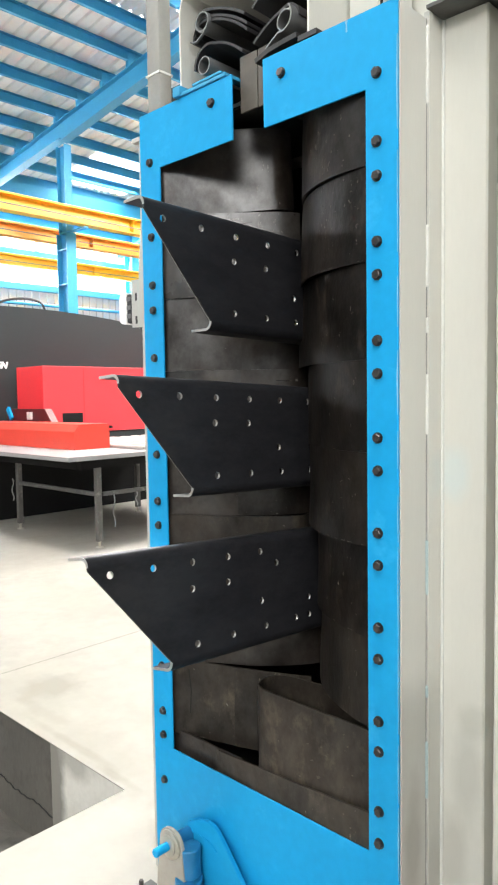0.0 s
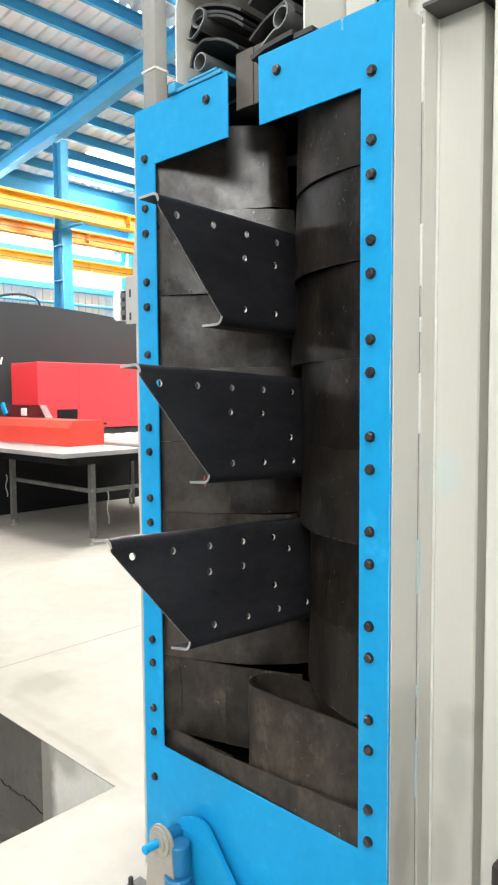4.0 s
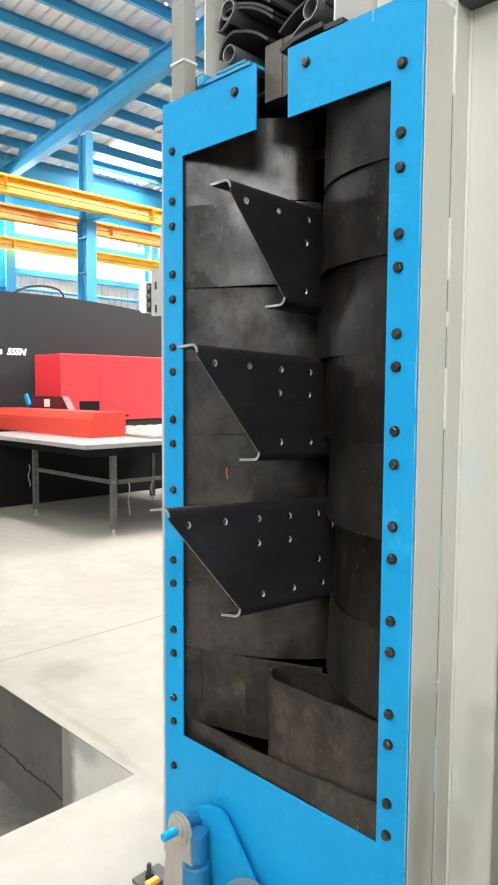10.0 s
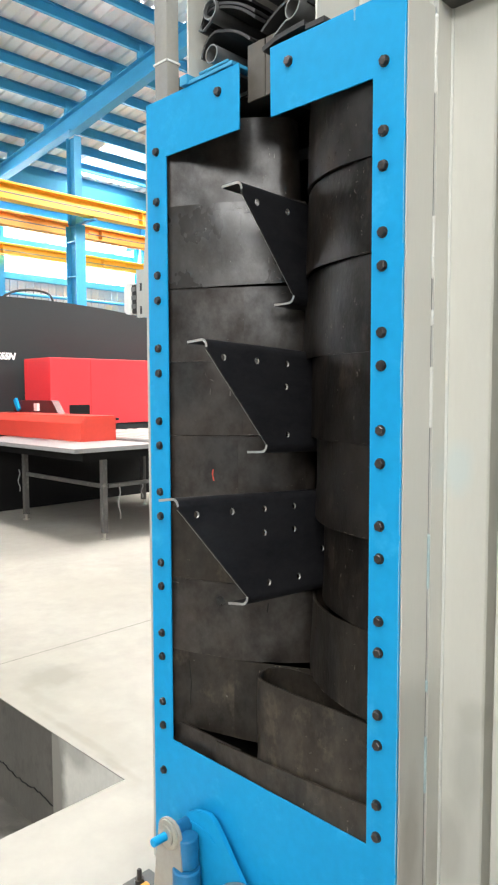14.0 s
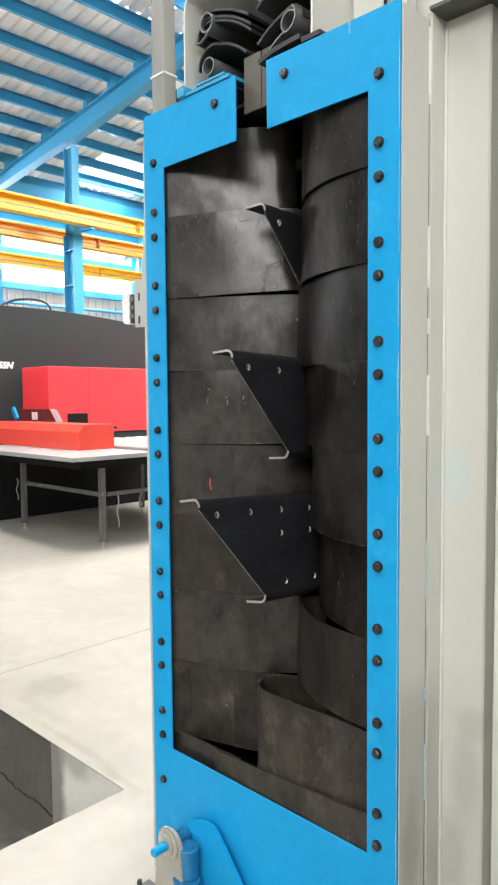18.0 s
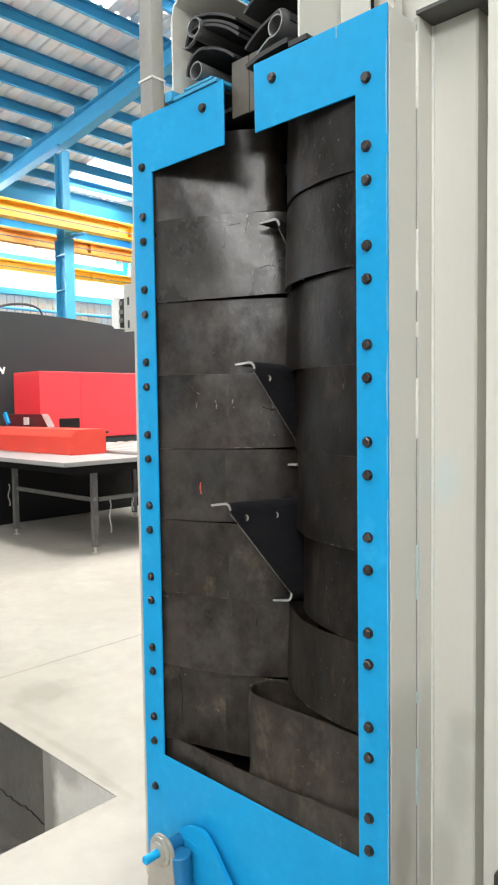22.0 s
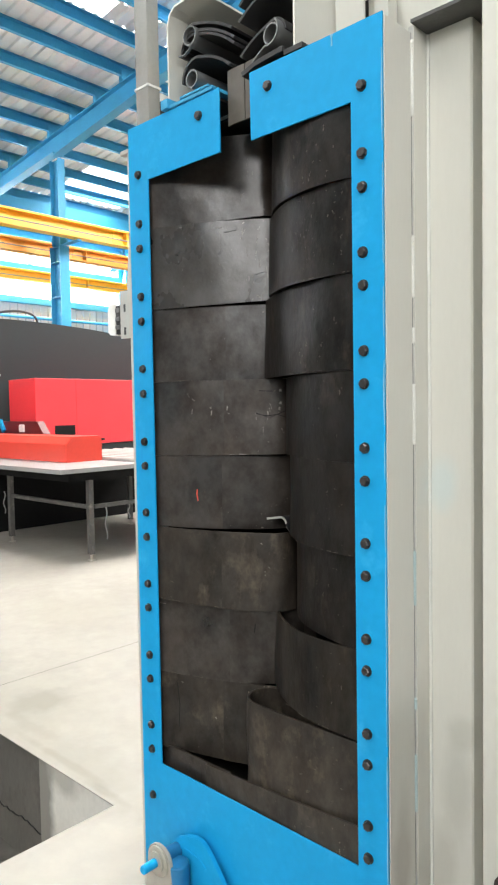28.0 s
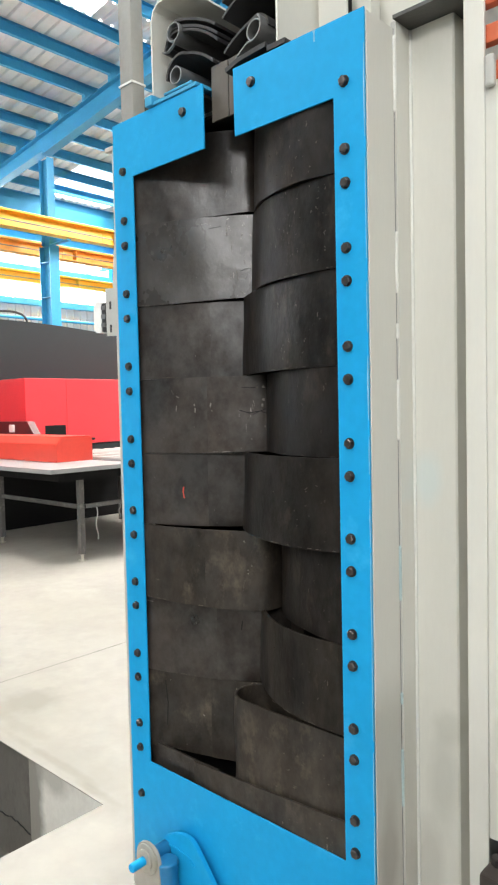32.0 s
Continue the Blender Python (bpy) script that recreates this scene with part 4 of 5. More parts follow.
for x, y, side, long, top, seed, material, label in ((OX0 - 0.03, 0.024, 1, 0.30, 0.486, 61, RUBBER, "black rubber strip along the sill"), (OX1 + 0.03, 0.0095, -1, 0.54, 0.522, 62, RUBBER_DUSTY, "dusty rubber strip along the sill")):
    ob = finish("sill_flap", rubber_sheet(bend(long, [(0, 0), (1, 2)]), side, 0.34, top, 0.0, seed), material, None, 40)
    ob.matrix_basis = pose(x, y, 0, 0, -3.9 if side < 0 else 0, 0)
    tagged(ob, label, "curtain flap", "rubber curtain")
    sills.append((ob, bend(long, [(0, 0), (1, 2)]), 0.34, top, side, 0.0, seed, False))
rng = random.Random(8)
for k, wide, points in ((3, 0.005, ((0.43, 0.70), (0.445, 0.60), (0.44, 0.36))), (3, 0.003, ((0.29, 0.86), (0.31, 0.78), (0.36, 0.72))), (3, 0.003, ((0.33, 0.66), (0.325, 0.56))),
                        (3, 0.004, ((0.54, 0.66), (0.535, 0.58), (0.55, 0.55))), (3, 0.008, ((0.835, 0.93), (0.845, 0.74), (0.83, 0.60))), (3, 0.004, ((0.84, 0.42), (0.85, 0.30))), (3, 0.005, ((0.55, 0.022), (0.66, 0.024))),
                        (1, 0.006, ((0.86, 0.80), (0.89, 0.68), (0.88, 0.58))), (1, 0.005, ((0.87, 0.44), (0.88, 0.30))), (1, 0.006, ((0.80, 0.10), (0.83, 0.07))), (1, 0.003, ((0.30, 0.97), (0.33, 0.97))), (1, 0.003, ((0.55, 0.92), (0.62, 0.93))),
                        (2, 0.004, ((0.73, 0.90), (0.78, 0.92))), (2, 0.003, ((0.34, 0.03), (0.38, 0.025))), (5, 0.005, ((0.74, 0.88), (0.765, 0.78))), (5, 0.003, ((0.03, 0.60), (0.035, 0.38))), (6, 0.003, ((0.02, 0.95), (0.12, 0.93))),
                        (0, 0.005, ((0.85, 0.14), (0.87, 0.05))), (7, 0.003, ((0.46, 0.52), (0.47, 0.50))), (7, 0.003, ((0.22, 0.90), (0.24, 0.89)))):
    strip_mark(left_lines[k], points, wide, SCUFF, "scuff", "chalky white scuff")
strip_mark(left_lines[4], ((0.362, 0.54), (0.358, 0.47), (0.366, 0.38)), 0.0045, CHALK, "crayon_mark", "short red crayon mark")
# pale rubbed lower edges
for k in range(8):
    s = 0.04
    while s < 0.55:
        long = rng.uniform(0.03, 0.12)
        if rng.random() < 0.6:
            strip_mark(left_lines[k], ((s, 0.012), (s + long / 2, 0.014), (s + long, 0.012)), rng.uniform(0.0012, 0.0026), RUB, "rubbed_edge", "pale rubbed edge")
        s += long + rng.uniform(0.0, 0.06)
for k in range(7):
    s = 0.05
    while s < 0.6:
        long = rng.uniform(0.02, 0.08)
        if rng.random() < 0.75:
            strip_mark(right_lines[k], ((s, 0.012), (s + long / 2, 0.014), (s + long, 0.012)), rng.uniform(0.0014, 0.0032), RUB, "rubbed_edge", "pale rubbed edge")
        s += long + rng.uniform(0.0, 0.08)
# chalky scrapes where the load rubs past the free edges
for k, count, wide in ((0, 5, 0.004), (1, 16, 0.005), (3, 12, 0.005), (5, 3, 0.003)):
    for j in range(count):
        s, v = rng.uniform(0.70, 0.84), rng.uniform(0.08, 0.92)
        strip_mark(left_lines[k], ((s, v), (s + rng.uniform(-0.006, 0.006), v + rng.uniform(0.03, 0.06)), (s + rng.uniform(-0.012, 0.012), min(0.97, v + rng.uniform(0.06, 0.14)))), rng.uniform(0.3, 1.0) * wide, rng.choice((RUB, SCUFF)), "scrape", "chalky scrape")
for k, count in ((0, 3), (1, 14), (2, 8), (3, 16), (4, 8), (5, 12), (6, 8), (7, 8)):
    for j in range(count):
        s, v = rng.uniform(0.05, 0.88), rng.uniform(0.05, 0.85)
        strip_mark(left_lines[k], ((s, v), (s + rng.uniform(-0.006, 0.006), v + rng.uniform(0.008, 0.022))), rng.uniform(0.0018, 0.0035), rng.choice((RUB, SCUFF)), "fleck", "pale fleck")
for k, wide, points in ((3, 0.004, ((0.70, 0.56), (0.76, 0.52), (0.82, 0.54), (0.88, 0.60))), (3, 0.003, ((0.78, 0.50), (0.82, 0.54), (0.87, 0.50))), (3, 0.003, ((0.72, 0.85), (0.80, 0.84))), (1, 0.004, ((0.80, 0.34), (0.85, 0.37), (0.91, 0.36))),
                        (1, 0.003, ((0.60, 0.86), (0.68, 0.88))), (7, 0.004, ((0.20, 0.88), (0.215, 0.60), (0.205, 0.30))), (6, 0.004, ((0.66, 0.78), (0.655, 0.66)))):
    strip_mark(left_lines[k], points, wide, CRACK, "crack", "dark crack in the rubber")


for k, count, s0, s1, v0, v1 in ((0, 24, 0.10, 0.5, 0.04, 0.35), (0, 8, 0.1, 0.5, 0.3, 0.95), (1, 20, 0.06, 0.45, 0.5, 0.95), (1, 8, 0.06, 0.5, 0.1, 0.6), (2, 12, 0.1, 0.6, 0.1, 0.9), (3, 14, 0.1, 0.6, 0.1, 0.9), (4, 14, 0.1, 0.5, 0.1, 0.9), (5, 14, 0.1, 0.5, 0.1, 0.9), (6, 18, 0.1, 0.6, 0.2, 0.9), (7, 26, 0.08, 0.42, 0.05, 0.9)):
    for j in range(count):
        s, v = rng.uniform(s0, s1), rng.uniform(v0, v1)
        long = rng.choice((0.010, 0.014, 0.02, 0.05))
        points = ((s, v), (s + rng.uniform(-0.008, 0.008), v + long * 0.5), (s + rng.uniform(-0.012, 0.012), min(0.98, v + long)))
        strip_mark(right_lines[k], points, rng.uniform(0.002, 0.0038), RUB, "rub_mark", "pale rub mark")

for sill in sills:
    for j in range(7):
        s, v = rng.uniform(0.15, 0.85), rng.uniform(0.62, 0.93)
        strip_mark(sill, ((s, v), (s + rng.uniform(0.01, 0.05), v + rng.uniform(-0.02, 0.03))), rng.uniform(0.002, 0.004), RUB, "rub_mark", "pale rub mark")


# ---- steel channels on their way in ----
def rim_mesh():
    bm = mesh()
    lathe(bm, (-0.0064, 0, 0), (-0.0003, 0, 0), [(0, 0.0088), (0.0061, 0.0088), (0.0061, 0.0083), (0, 0.0083)], 18)
    bmesh.ops.recalc_face_normals(bm, faces=bm.faces[:])
    me = bpy.data.meshes.new("hole_rim")
    bm.to_mesh(me)
    bm.free()
    me.materials.append(CUT)
    return me


RIM = rim_mesh()


def channel(name, label, last_holes):
    """A pressed steel channel with a slanted end and rows of bolt holes. Its origin is the top corner of the web at the end."""
    H, F, T, R, L = 0.283, 0.074, 0.006, 0.022, 1.5
    ch = thing(name, label, "steel channel", None, "steel channels")

    def cut(z):
        return 0.0 if z > -0.03 else 0.205 * (-0.03 - z) / (H - 0.05)
    bm = mesh()
    # web with holes, filled between its outline and the hole rims
    edges = []

    def loop(pts):
        vs = [bm.verts.new((0, y, z)) for y, z in pts]
        for i in range(len(vs)):
            edges.append(bm.edges.new((vs[i], vs[(i + 1) % len(vs)])))
    loop([(cut(-R), -R), (cut(-0.03), -0.03), (cut(-H + R), -H + R), (L, -H + R), (L, -R)])
    holes = [(0.281 + 0.1175 * k, -0.106) for k in (0, 1, 8)] + [(0.053 + 0.1175 * k, -0.044) for k in (0, 1, 2, 3, 4, 8, 9, 10, 11)] + [(0.283 + 0.1185 * k, -0.235) for k in (0, 1, 2, 3, 6, 7, 8, 9)] + last_holes
    for y, z in holes:
        loop([(y + 0.0085 * math.cos(2 * math.pi * i / 18), z + 0.0085 * math.sin(2 * math.pi * i / 18)) for i in range(18)])
    res = bmesh.ops.triangle_fill(bm, edges=edges, use_beauty=True, use_dissolve=False)
    faces = [g for g in res["geom"] if isinstance(g, bmesh.types.BMFace)]
    ex = bmesh.ops.extrude_face_region(bm, geom=faces)
    bmesh.ops.translate(bm, vec=(-T, 0, 0), verts=[v for v in ex["geom"] if isinstance(v, bmesh.types.BMVert)])
    bmesh.ops.recalc_face_normals(bm, faces=bm.faces[:])
    # bends and flanges
    for up in (1, -1):
        sec = []
        for i in range(7):
            a = radians(90 * i / 6)
            sec.append((R * math.cos(a) - R, R * math.sin(a) - R, (R - T) * math.cos(a) - R, (R - T) * math.sin(a) - R))
        sec.append((-F, 0.0, -F, -T))
        pts = []
        for xo, zo, xi, zi in sec:
            if up == 1:
                pts.append(((xo, zo), (xi, zi)))
            else:
                pts.append(((xo, -H - zo), (xi, -H - zi)))
        start = [bm.verts.new((p[0], cut(max(p[1], -H + R)) if up == -1 else 0.0, p[1])) for p, q in pts]
        starti = [bm.verts.new((q[0], cut(max(q[1], -H + R)) if up == -1 else 0.0, q[1])) for p, q in pts]
        end = [bm.verts.new((p[0], L, p[1])) for p, q in pts]
        endi = [bm.verts.new((q[0], L, q[1])) for p, q in pts]
        for i in range(len(pts) - 1):
            bm.faces.new((start[i], start[i + 1], end[i + 1], end[i]))
            bm.faces.new((starti[i], endi[i], endi[i + 1], starti[i + 1]))
            bm.faces.new((start[i], starti[i], starti[i + 1], start[i + 1]))
        bm.faces.new((start[-1], starti[-1], endi[-1], end[-1]))
    bmesh.ops.recalc_face_normals(bm, faces=bm.faces[:])
    part("profile", bm, STEEL, ch, "", 35)
    # bright sawn end
    e = 0.0012
    for up in (1, -1):
        bm = mesh()
        z = 0.0 if up == 1 else -H
        y = cut(-H + R) if up == -1 else 0.0
        line = [(-F, z - up * T / 2)] + [((R - T / 2) * math.cos(radians(90 * i / 6)) - R, z + up * ((R - T / 2) * math.sin(radians(90 * i / 6)) - R)) for i in range(6, -1, -1)]
        ribbon(bm, line, T * 1.02, y - e, y + 0.0005, "y")
        part("cut_end", bm, CUT, ch, "bright sawn end", 35)
    bm = mesh()
    prism(bm, [(-0.0006, -0.03), (0.0002, -0.03), (cut(-H + R) + 0.0002, -H + R), (cut(-H + R) - 0.0006, -H + R)], "x", -T * 0.99, -T * 0.78)
    part("cut_end", bm, CUT, ch, "bright sawn end", 35)
    for y, z in holes:
        ob = new("hole_rim", RIM)
        ob.parent = ch
        ob.location = (0, y, z)
    return ch


PLAIN_HOLES = [(0.053 + 0.1175 * 5, -0.044), (0.281 + 0.1175 * 5, -0.106), (0.512, -0.170), (0.512 + 0.235, -0.170), (0.283 + 0.1185 * 4, -0.235)]
CLOSE_HOLES = [(0.581, -0.080), (0.512, -0.170), (0.700, -0.188), (0.695, -0.235)]
channels = [channel("steel_channel", lab, extra) for lab, extra in (
    ("black steel channel with a slanted end, uppermost of the load", PLAIN_HOLES), ("black drilled steel channel hanging between two others", PLAIN_HOLES), ("longest black drilled steel channel at the foot of the load", CLOSE_HOLES))]


# ---- turret press and its table ----
def turret_press():
    pr = thing("turret_press", "charcoal turret press with an arched frame and red covers", "press", (-7.9, 3.6, 0))
    bm = mesh()
    out = [(-5.0, 0.0), (6.0, 0.0), (6.0, 1.6)]
    for i in range(33):
        y = 5.4 - 9.6 * i / 32
        out.append((y, 2.825 - 0.0297 * y * y))
    out.append((-5.0, 1.9))
    prism(bm, out, "x", -1.3, 0.0)
    part("body", bm, PRESS, pr, "charcoal painted arched frame")
    # the shade under the table is put into the plinth's black
    bm = mesh()
    box(bm, (0.002, -1.25, 0.0), (0.80, 4.0, 0.80), 0.01)
    part("plinth", bm, BLACK, pr, "plinth with the table's shade in its colour")
    # added dark sheet where only shade lies on the body
    bm = mesh()
    box(bm, (0.002, -5.0, 0.0), (0.03, -1.252, 0.92), 0.004)
    part("kick_panel", bm, BLACK, pr, "near-black panel added for shade on the body")
    # red carriage housing
    bm = mesh()
    box(bm, (0.10, -0.15, 1.063), (0.80, 4.2, 1.97), 0.012)
    housing = part("carriage_housing", bm, RED, pr, "glossy red sheet metal housing")
    bm = mesh()
    box(bm, (0.8002, 0.475, 1.07), (0.803, 0.48, 1.955))
    part("cover_seam", bm, surface("dark_seam", (0.45, 0.03, 0.034), 0.6), housing)
    bm = mesh()
    box(bm, (0.795, 0.13, 1.18), (0.803, 0.45, 1.335), 0.004)
    part("control_recess", bm, BLACK, housing)
    bm = mesh()
    box(bm, (0.05, -0.1, 0.97), (0.78, 4.2, 1.055))
    part("carriage", bm, PRESS, pr)
    bm = mesh()
    prism(bm, [(-0.3, 0.97), (1.42, 0.97), (1.30, 1.10), (1.02, 1.40), (-0.3, 1.40)], "y", -0.26, -0.16)
    part("side_cover", bm, surface("dark_maroon_enamel", (0.10, 0.012, 0.014), 0.5), pr)
    bm = mesh()
    box(bm, (0.62, -0.30, 1.26), (0.72, -0.265, 1.36), 0.008)
    part("valve", bm, PALE, pr, "pale valve block")
    bm = mesh()
    box(bm, (0.10, -0.30, 1.25), (0.17, -0.265, 1.43), 0.004, Euler((0, -0.6, 0)).to_matrix().to_4x4())
    part("valve", bm, BLUE, pr, "blue valve lever")
    # type plate
    cu = bpy.data.curves.new("lettering", "FONT")
    cu.body, cu.size, cu.extrude, cu.shear = "555N", 0.120, 0.002, 0.28
    cu.offset = 0.0065
    tx = new("lettering", cu)
    bpy.context.view_layer.update()
    me = bpy.data.meshes.new_from_object(tx.evaluated_get(bpy.context.evaluated_depsgraph_get()))
    bpy.data.objects.remove(tx)
    me.materials.append(LETTER)
    tx = new("lettering", me)
    tx.parent = pr
    tx.matrix_basis = Matrix.Translation((0.006, -0.51, 1.965)) @ pose(0, 0, 0, 90, 0, 90)
    for k, w in enumerate((0.07, 0.075, 0.075)):
        bm = mesh()
        box(bm, (0.003, -0.82 + k * 0.085, 1.965), (0.006, -0.82 + k * 0.085 + w, 2.045 if k == 0 else 2.03))
        part("badge_bar", bm, LETTER, pr)
    # hose over the arch
    bm = mesh()
    line = [(0.25 - 0.42 * math.cos(math.pi * i / 20), 2.80 + 0.22 * max(0.0, math.sin(math.pi * i / 20)) ** 0.7 - 0.05 * math.cos(math.pi * i / 20)) for i in range(21)]
    rings = []
    for i, (y, z) in enumerate(line):
        (ya, za), (yb, zb) = line[max(i - 1, 0)], line[min(i + 1, 20)]
        ln = math.hypot(yb - ya, zb - za)
        ny, nz = -(zb - za) / ln, (yb - ya) / ln
        rings.append([bm.verts.new((-0.5 + 0.018 * math.cos(q), y + 0.018 * math.sin(q) * ny, z + 0.018 * math.sin(q) * nz)) for q in (radians(45 * j) for j in range(8))])
    for a, b in zip(rings, rings[1:]):
        for j in range(8):
            bm.faces.new((a[j], a[(j + 1) % 8], b[(j + 1) % 8], b[j]))
    bm.faces.new(rings[0])
    bm.faces.new(rings[-1])
    bmesh.ops.recalc_face_normals(bm, faces=bm.faces[:])
    part("hose", bm, CABLE, pr, "black looped hose", 60)
    return pr


def press_table():
    top = 0.96
    tb = thing("press_table", "grey sheet feed table on dark square legs", "table", (-4.60, 2.27, 0))
    bm = mesh()
    box(bm, (-2.5, 0, top - 0.045), (0.0, 2.9, top), 0.004)
    part("tabletop", bm, TABLE, tb)
    # aprons near-black: shade below the tabletop as colour
    bm = mesh()
    box(bm, (-2.45, 0.12, top - 0.13), (-0.06, 0.18, top - 0.046))
    part("apron", bm, BLACK, tb)
    bm = mesh()
    box(bm, (-0.12, 0.182, top - 0.13), (-0.06, 2.8, top - 0.046))
    part("apron", bm, BLACK, tb)
    for x, y in ((-0.12, 0.40), (-1.75, 0.40), (-1.66, 2.05)):
        bm = mesh()
        box(bm, (x - 0.028, y - 0.028, 0.07), (x + 0.028, y + 0.028, top - 0.132), 0.004)
        leg = part("leg", bm, LEG, tb, "worn dark square leg")
        bm = mesh()
        rod(bm, (x, y, 0.012), (x, y, 0.07), 0.014, 12)
        rod(bm, (x, y, 0.0), (x, y, 0.012), 0.04, 18)
        part("levelling_foot", bm, ZINC, leg)
    bm = mesh()
    box(bm, (-1.70, 0.38, 0.53), (-0.17, 0.42, 0.57), 0.003)
    part("stretcher", bm, LEG, tb)
    bm = mesh()
    box(bm, (-0.14, 0.45, 0.53), (-0.10, 2.46, 0.57), 0.003)
    part("stretcher", bm, LEG, tb)
    bm = mesh()
    box(bm, (-2.25, 1.02, top + 0.0005), (-0.2, 2.88, top + 0.004))
    part("brush_bed", bm, LEG, tb, "dark bed under the bristles")
    for k in range(10):
        bm = mesh()
        box(bm, (-2.2, 1.10 + 0.18 * k, top + 0.005), (-0.25, 1.16 + 0.18 * k, top + 0.035), 0.006)
        part("brush_strip", bm, BRISTLE, tb, "white bristle strip")
    return tb


def feed_tray():
    tr = thing("feed_tray", "orange-red sheet metal cover box on the feed table", "cover box", (-5.39, 2.835, 0.961))
    bm = mesh()
    prism(bm, [(0.0, 0.0), (0.46, 0.0), (0.46, 0.25), (0.44, 0.28), (0.07, 0.28), (0.0, 0.20)], "x", -2.32, 0.0)
    bmesh.ops.bevel(bm, geom=bm.edges[:], offset=0.003, segments=2, affect="EDGES")
    part("cover", bm, ORANGE, tr)
    bm = mesh()
    prism(bm, [(0.0, 0.13), (0.46, 0.13), (0.46, 0.25), (0.44, 0.28), (0.07, 0.28), (0.0, 0.20)], "x", -3.4, -2.322)
    part("cover_overhang", bm, ORANGE, tr)
    bm = mesh()
    rod(bm, (-0.03, 0.472, 0.24), (0.03, 0.472, 0.24), 0.014, 12)
    part("knob", bm, CABLE, tr)
    return tr


def rag(name, at, length, label):
    bm = mesh()
    line = [(0.012 * math.sin(i * 0.9), -length * i / 10) for i in range(11)]
    ribbon(bm, line, 0.008, -0.006, 0.006, "x", 1)
    ob = finish(name, bm, TABLE, None, 60)
    ob.location = at
    return tagged(ob, label, "tie cord")


turret_press()
press_table()
feed_tray()
rag("tie_cord", (-4.72, 2.86, 0.531), 0.34, "pale cord end hanging from the table frame")
rag("tie_cord", (-4.72, 3.15, 0.531), 0.15, "short pale cord end hanging from the table frame")
rag("tie_cord", (-6.40, 2.615, 0.60), 0.26, "pale rag tied round the table leg")


# ---- over the entrance: slot seal ----
def slot_seal():
    ss = thing("slot_seal", "stack of bent rubber belts and pipes that seals the hanger slot", "seal", (0, 0, PTOP))
    # pipes: (x, z above the plate's top, radius)
    pipes = ((-0.182, 0.189, 0.0265), (-0.176, 0.070, 0.0245), (0.120, 0.082, 0.027))
    for x, z, r in pipes:
        bm = mesh()
        lathe(bm, (x, 0.02, z), (x, 1.6, z), [(0, r), (1.58, r), (1.58, r - 0.004), (0, r - 0.004)], 28)
        part("pipe", bm, PIPE, ss, "grey steel pipe", 40)
    # belts that run from each pipe into the slot
    def belt(x0, z0, r, side, length, drop, name="belt"):
        line = []
        for i in range(9):
            a = radians(180 - 120 * i / 8)
            line.append((x0 + side * (r * math.cos(a)), z0 + r * math.sin(a)))
        x, z, a = line[-1][0], line[-1][1], -12.0
        for i in range(12):
            a -= drop / 12
            x += side * math.cos(radians(a)) * length / 12
            z += math.sin(radians(a)) * length / 12
            line.append((x, z))
        bm = mesh()
        ribbon(bm, line, 0.007, 0.03, 1.5, "y")
        part(name, bm, SEAL, ss, "dark bent rubber belt", 40)
    belt(-0.182, 0.189, 0.034, 1, 0.15, 22)
    belt(-0.182, 0.165, 0.040, 1, 0.16, 26)
    belt(-0.182, 0.148, 0.047, 1, 0.16, 30)
    belt(-0.170, 0.074, 0.055, 1, 0.12, 30)
    belt(0.120, 0.085, 0.036, -1, 0.11, 25)
    belt(0.120, 0.150, 0.060, -1, 0.10, 25)
    belt(0.120, 0.190, 0.060, -1, 0.10, 25)
    # bent side brackets
    bm = mesh()
    ribbon(bm, [(-0.265, 0.0), (-0.265, 0.24), (-0.255, 0.27), (-0.235, 0.285), (-0.13, 0.29)], 0.006, 0.012, 1.5, "y")
    part("side_bracket", bm, GREY, ss, "grey bent cover plate", 30)
    bm = mesh()
    ribbon(bm, [(0.20, 0.0), (0.20, 0.27), (0.14, 0.285)], 0.006, 0.012, 1.5, "y")
    part("side_bracket", bm, GREY, ss, "grey bent cover plate", 30)
    bm = mesh()
    box(bm, (-0.262, -0.004, 0.002), (-0.07, 0.115, 0.012), 0.002)
    part("base_angle", bm, BLUE_OLD, ss, "blue painted base angle")
    bm = mesh()
    box(bm, (-0.276, -0.012, 0.002), (-0.244, 0.03, 0.030), 0.005)
    part("angle_end", bm, BLUE_OLD, ss, "blue painted lump of an angle end", 40)
    bm = mesh()
    box(bm, (-0.20, -0.006, 0.0125), (-0.085, 0.115, 0.020), 0.003)
    part("clamp_strip", bm, BLUE_OLD, ss)
    bm = mesh()
    ribbon(bm, [(0.035, 0.004), (0.08, 0.016), (0.13, 0.020), (0.172, 0.022)], 0.012, 0.0, 0.5, "y")
    part("base_belt", bm, SEAL, ss, "dark rubber belt end", 40)
    bm = mesh()
    ribbon(bm, [(0.178, 0.008), (0.20, 0.008), (0.235, 0.008)], 0.012, -0.002, 0.4, "y")
    part("base_belt", bm, SEAL, ss, "dark rubber belt end", 40)
    # grey rims added for belt edges that catch the light
    bm = mesh()
    ribbon(bm, [(0.068, 0.024), (0.092, 0.040)] + [(0.120 + 0.0335 * math.cos(radians(d)), 0.082 + 0.0335 * math.sin(radians(d))) for d in range(-105, 50, 15)], 0.0040, 0.004, 0.30, "y")
    part("pipe_clip", bm, PIPE, ss, "grey rim drawn for a belt edge catching light", 40)
    bm = mesh()
    ribbon(bm, [(-0.212, 0.137), (-0.19, 0.132), (-0.168, 0.142), (-0.148, 0.156)], 0.0025, 0.004, 0.012, "y")
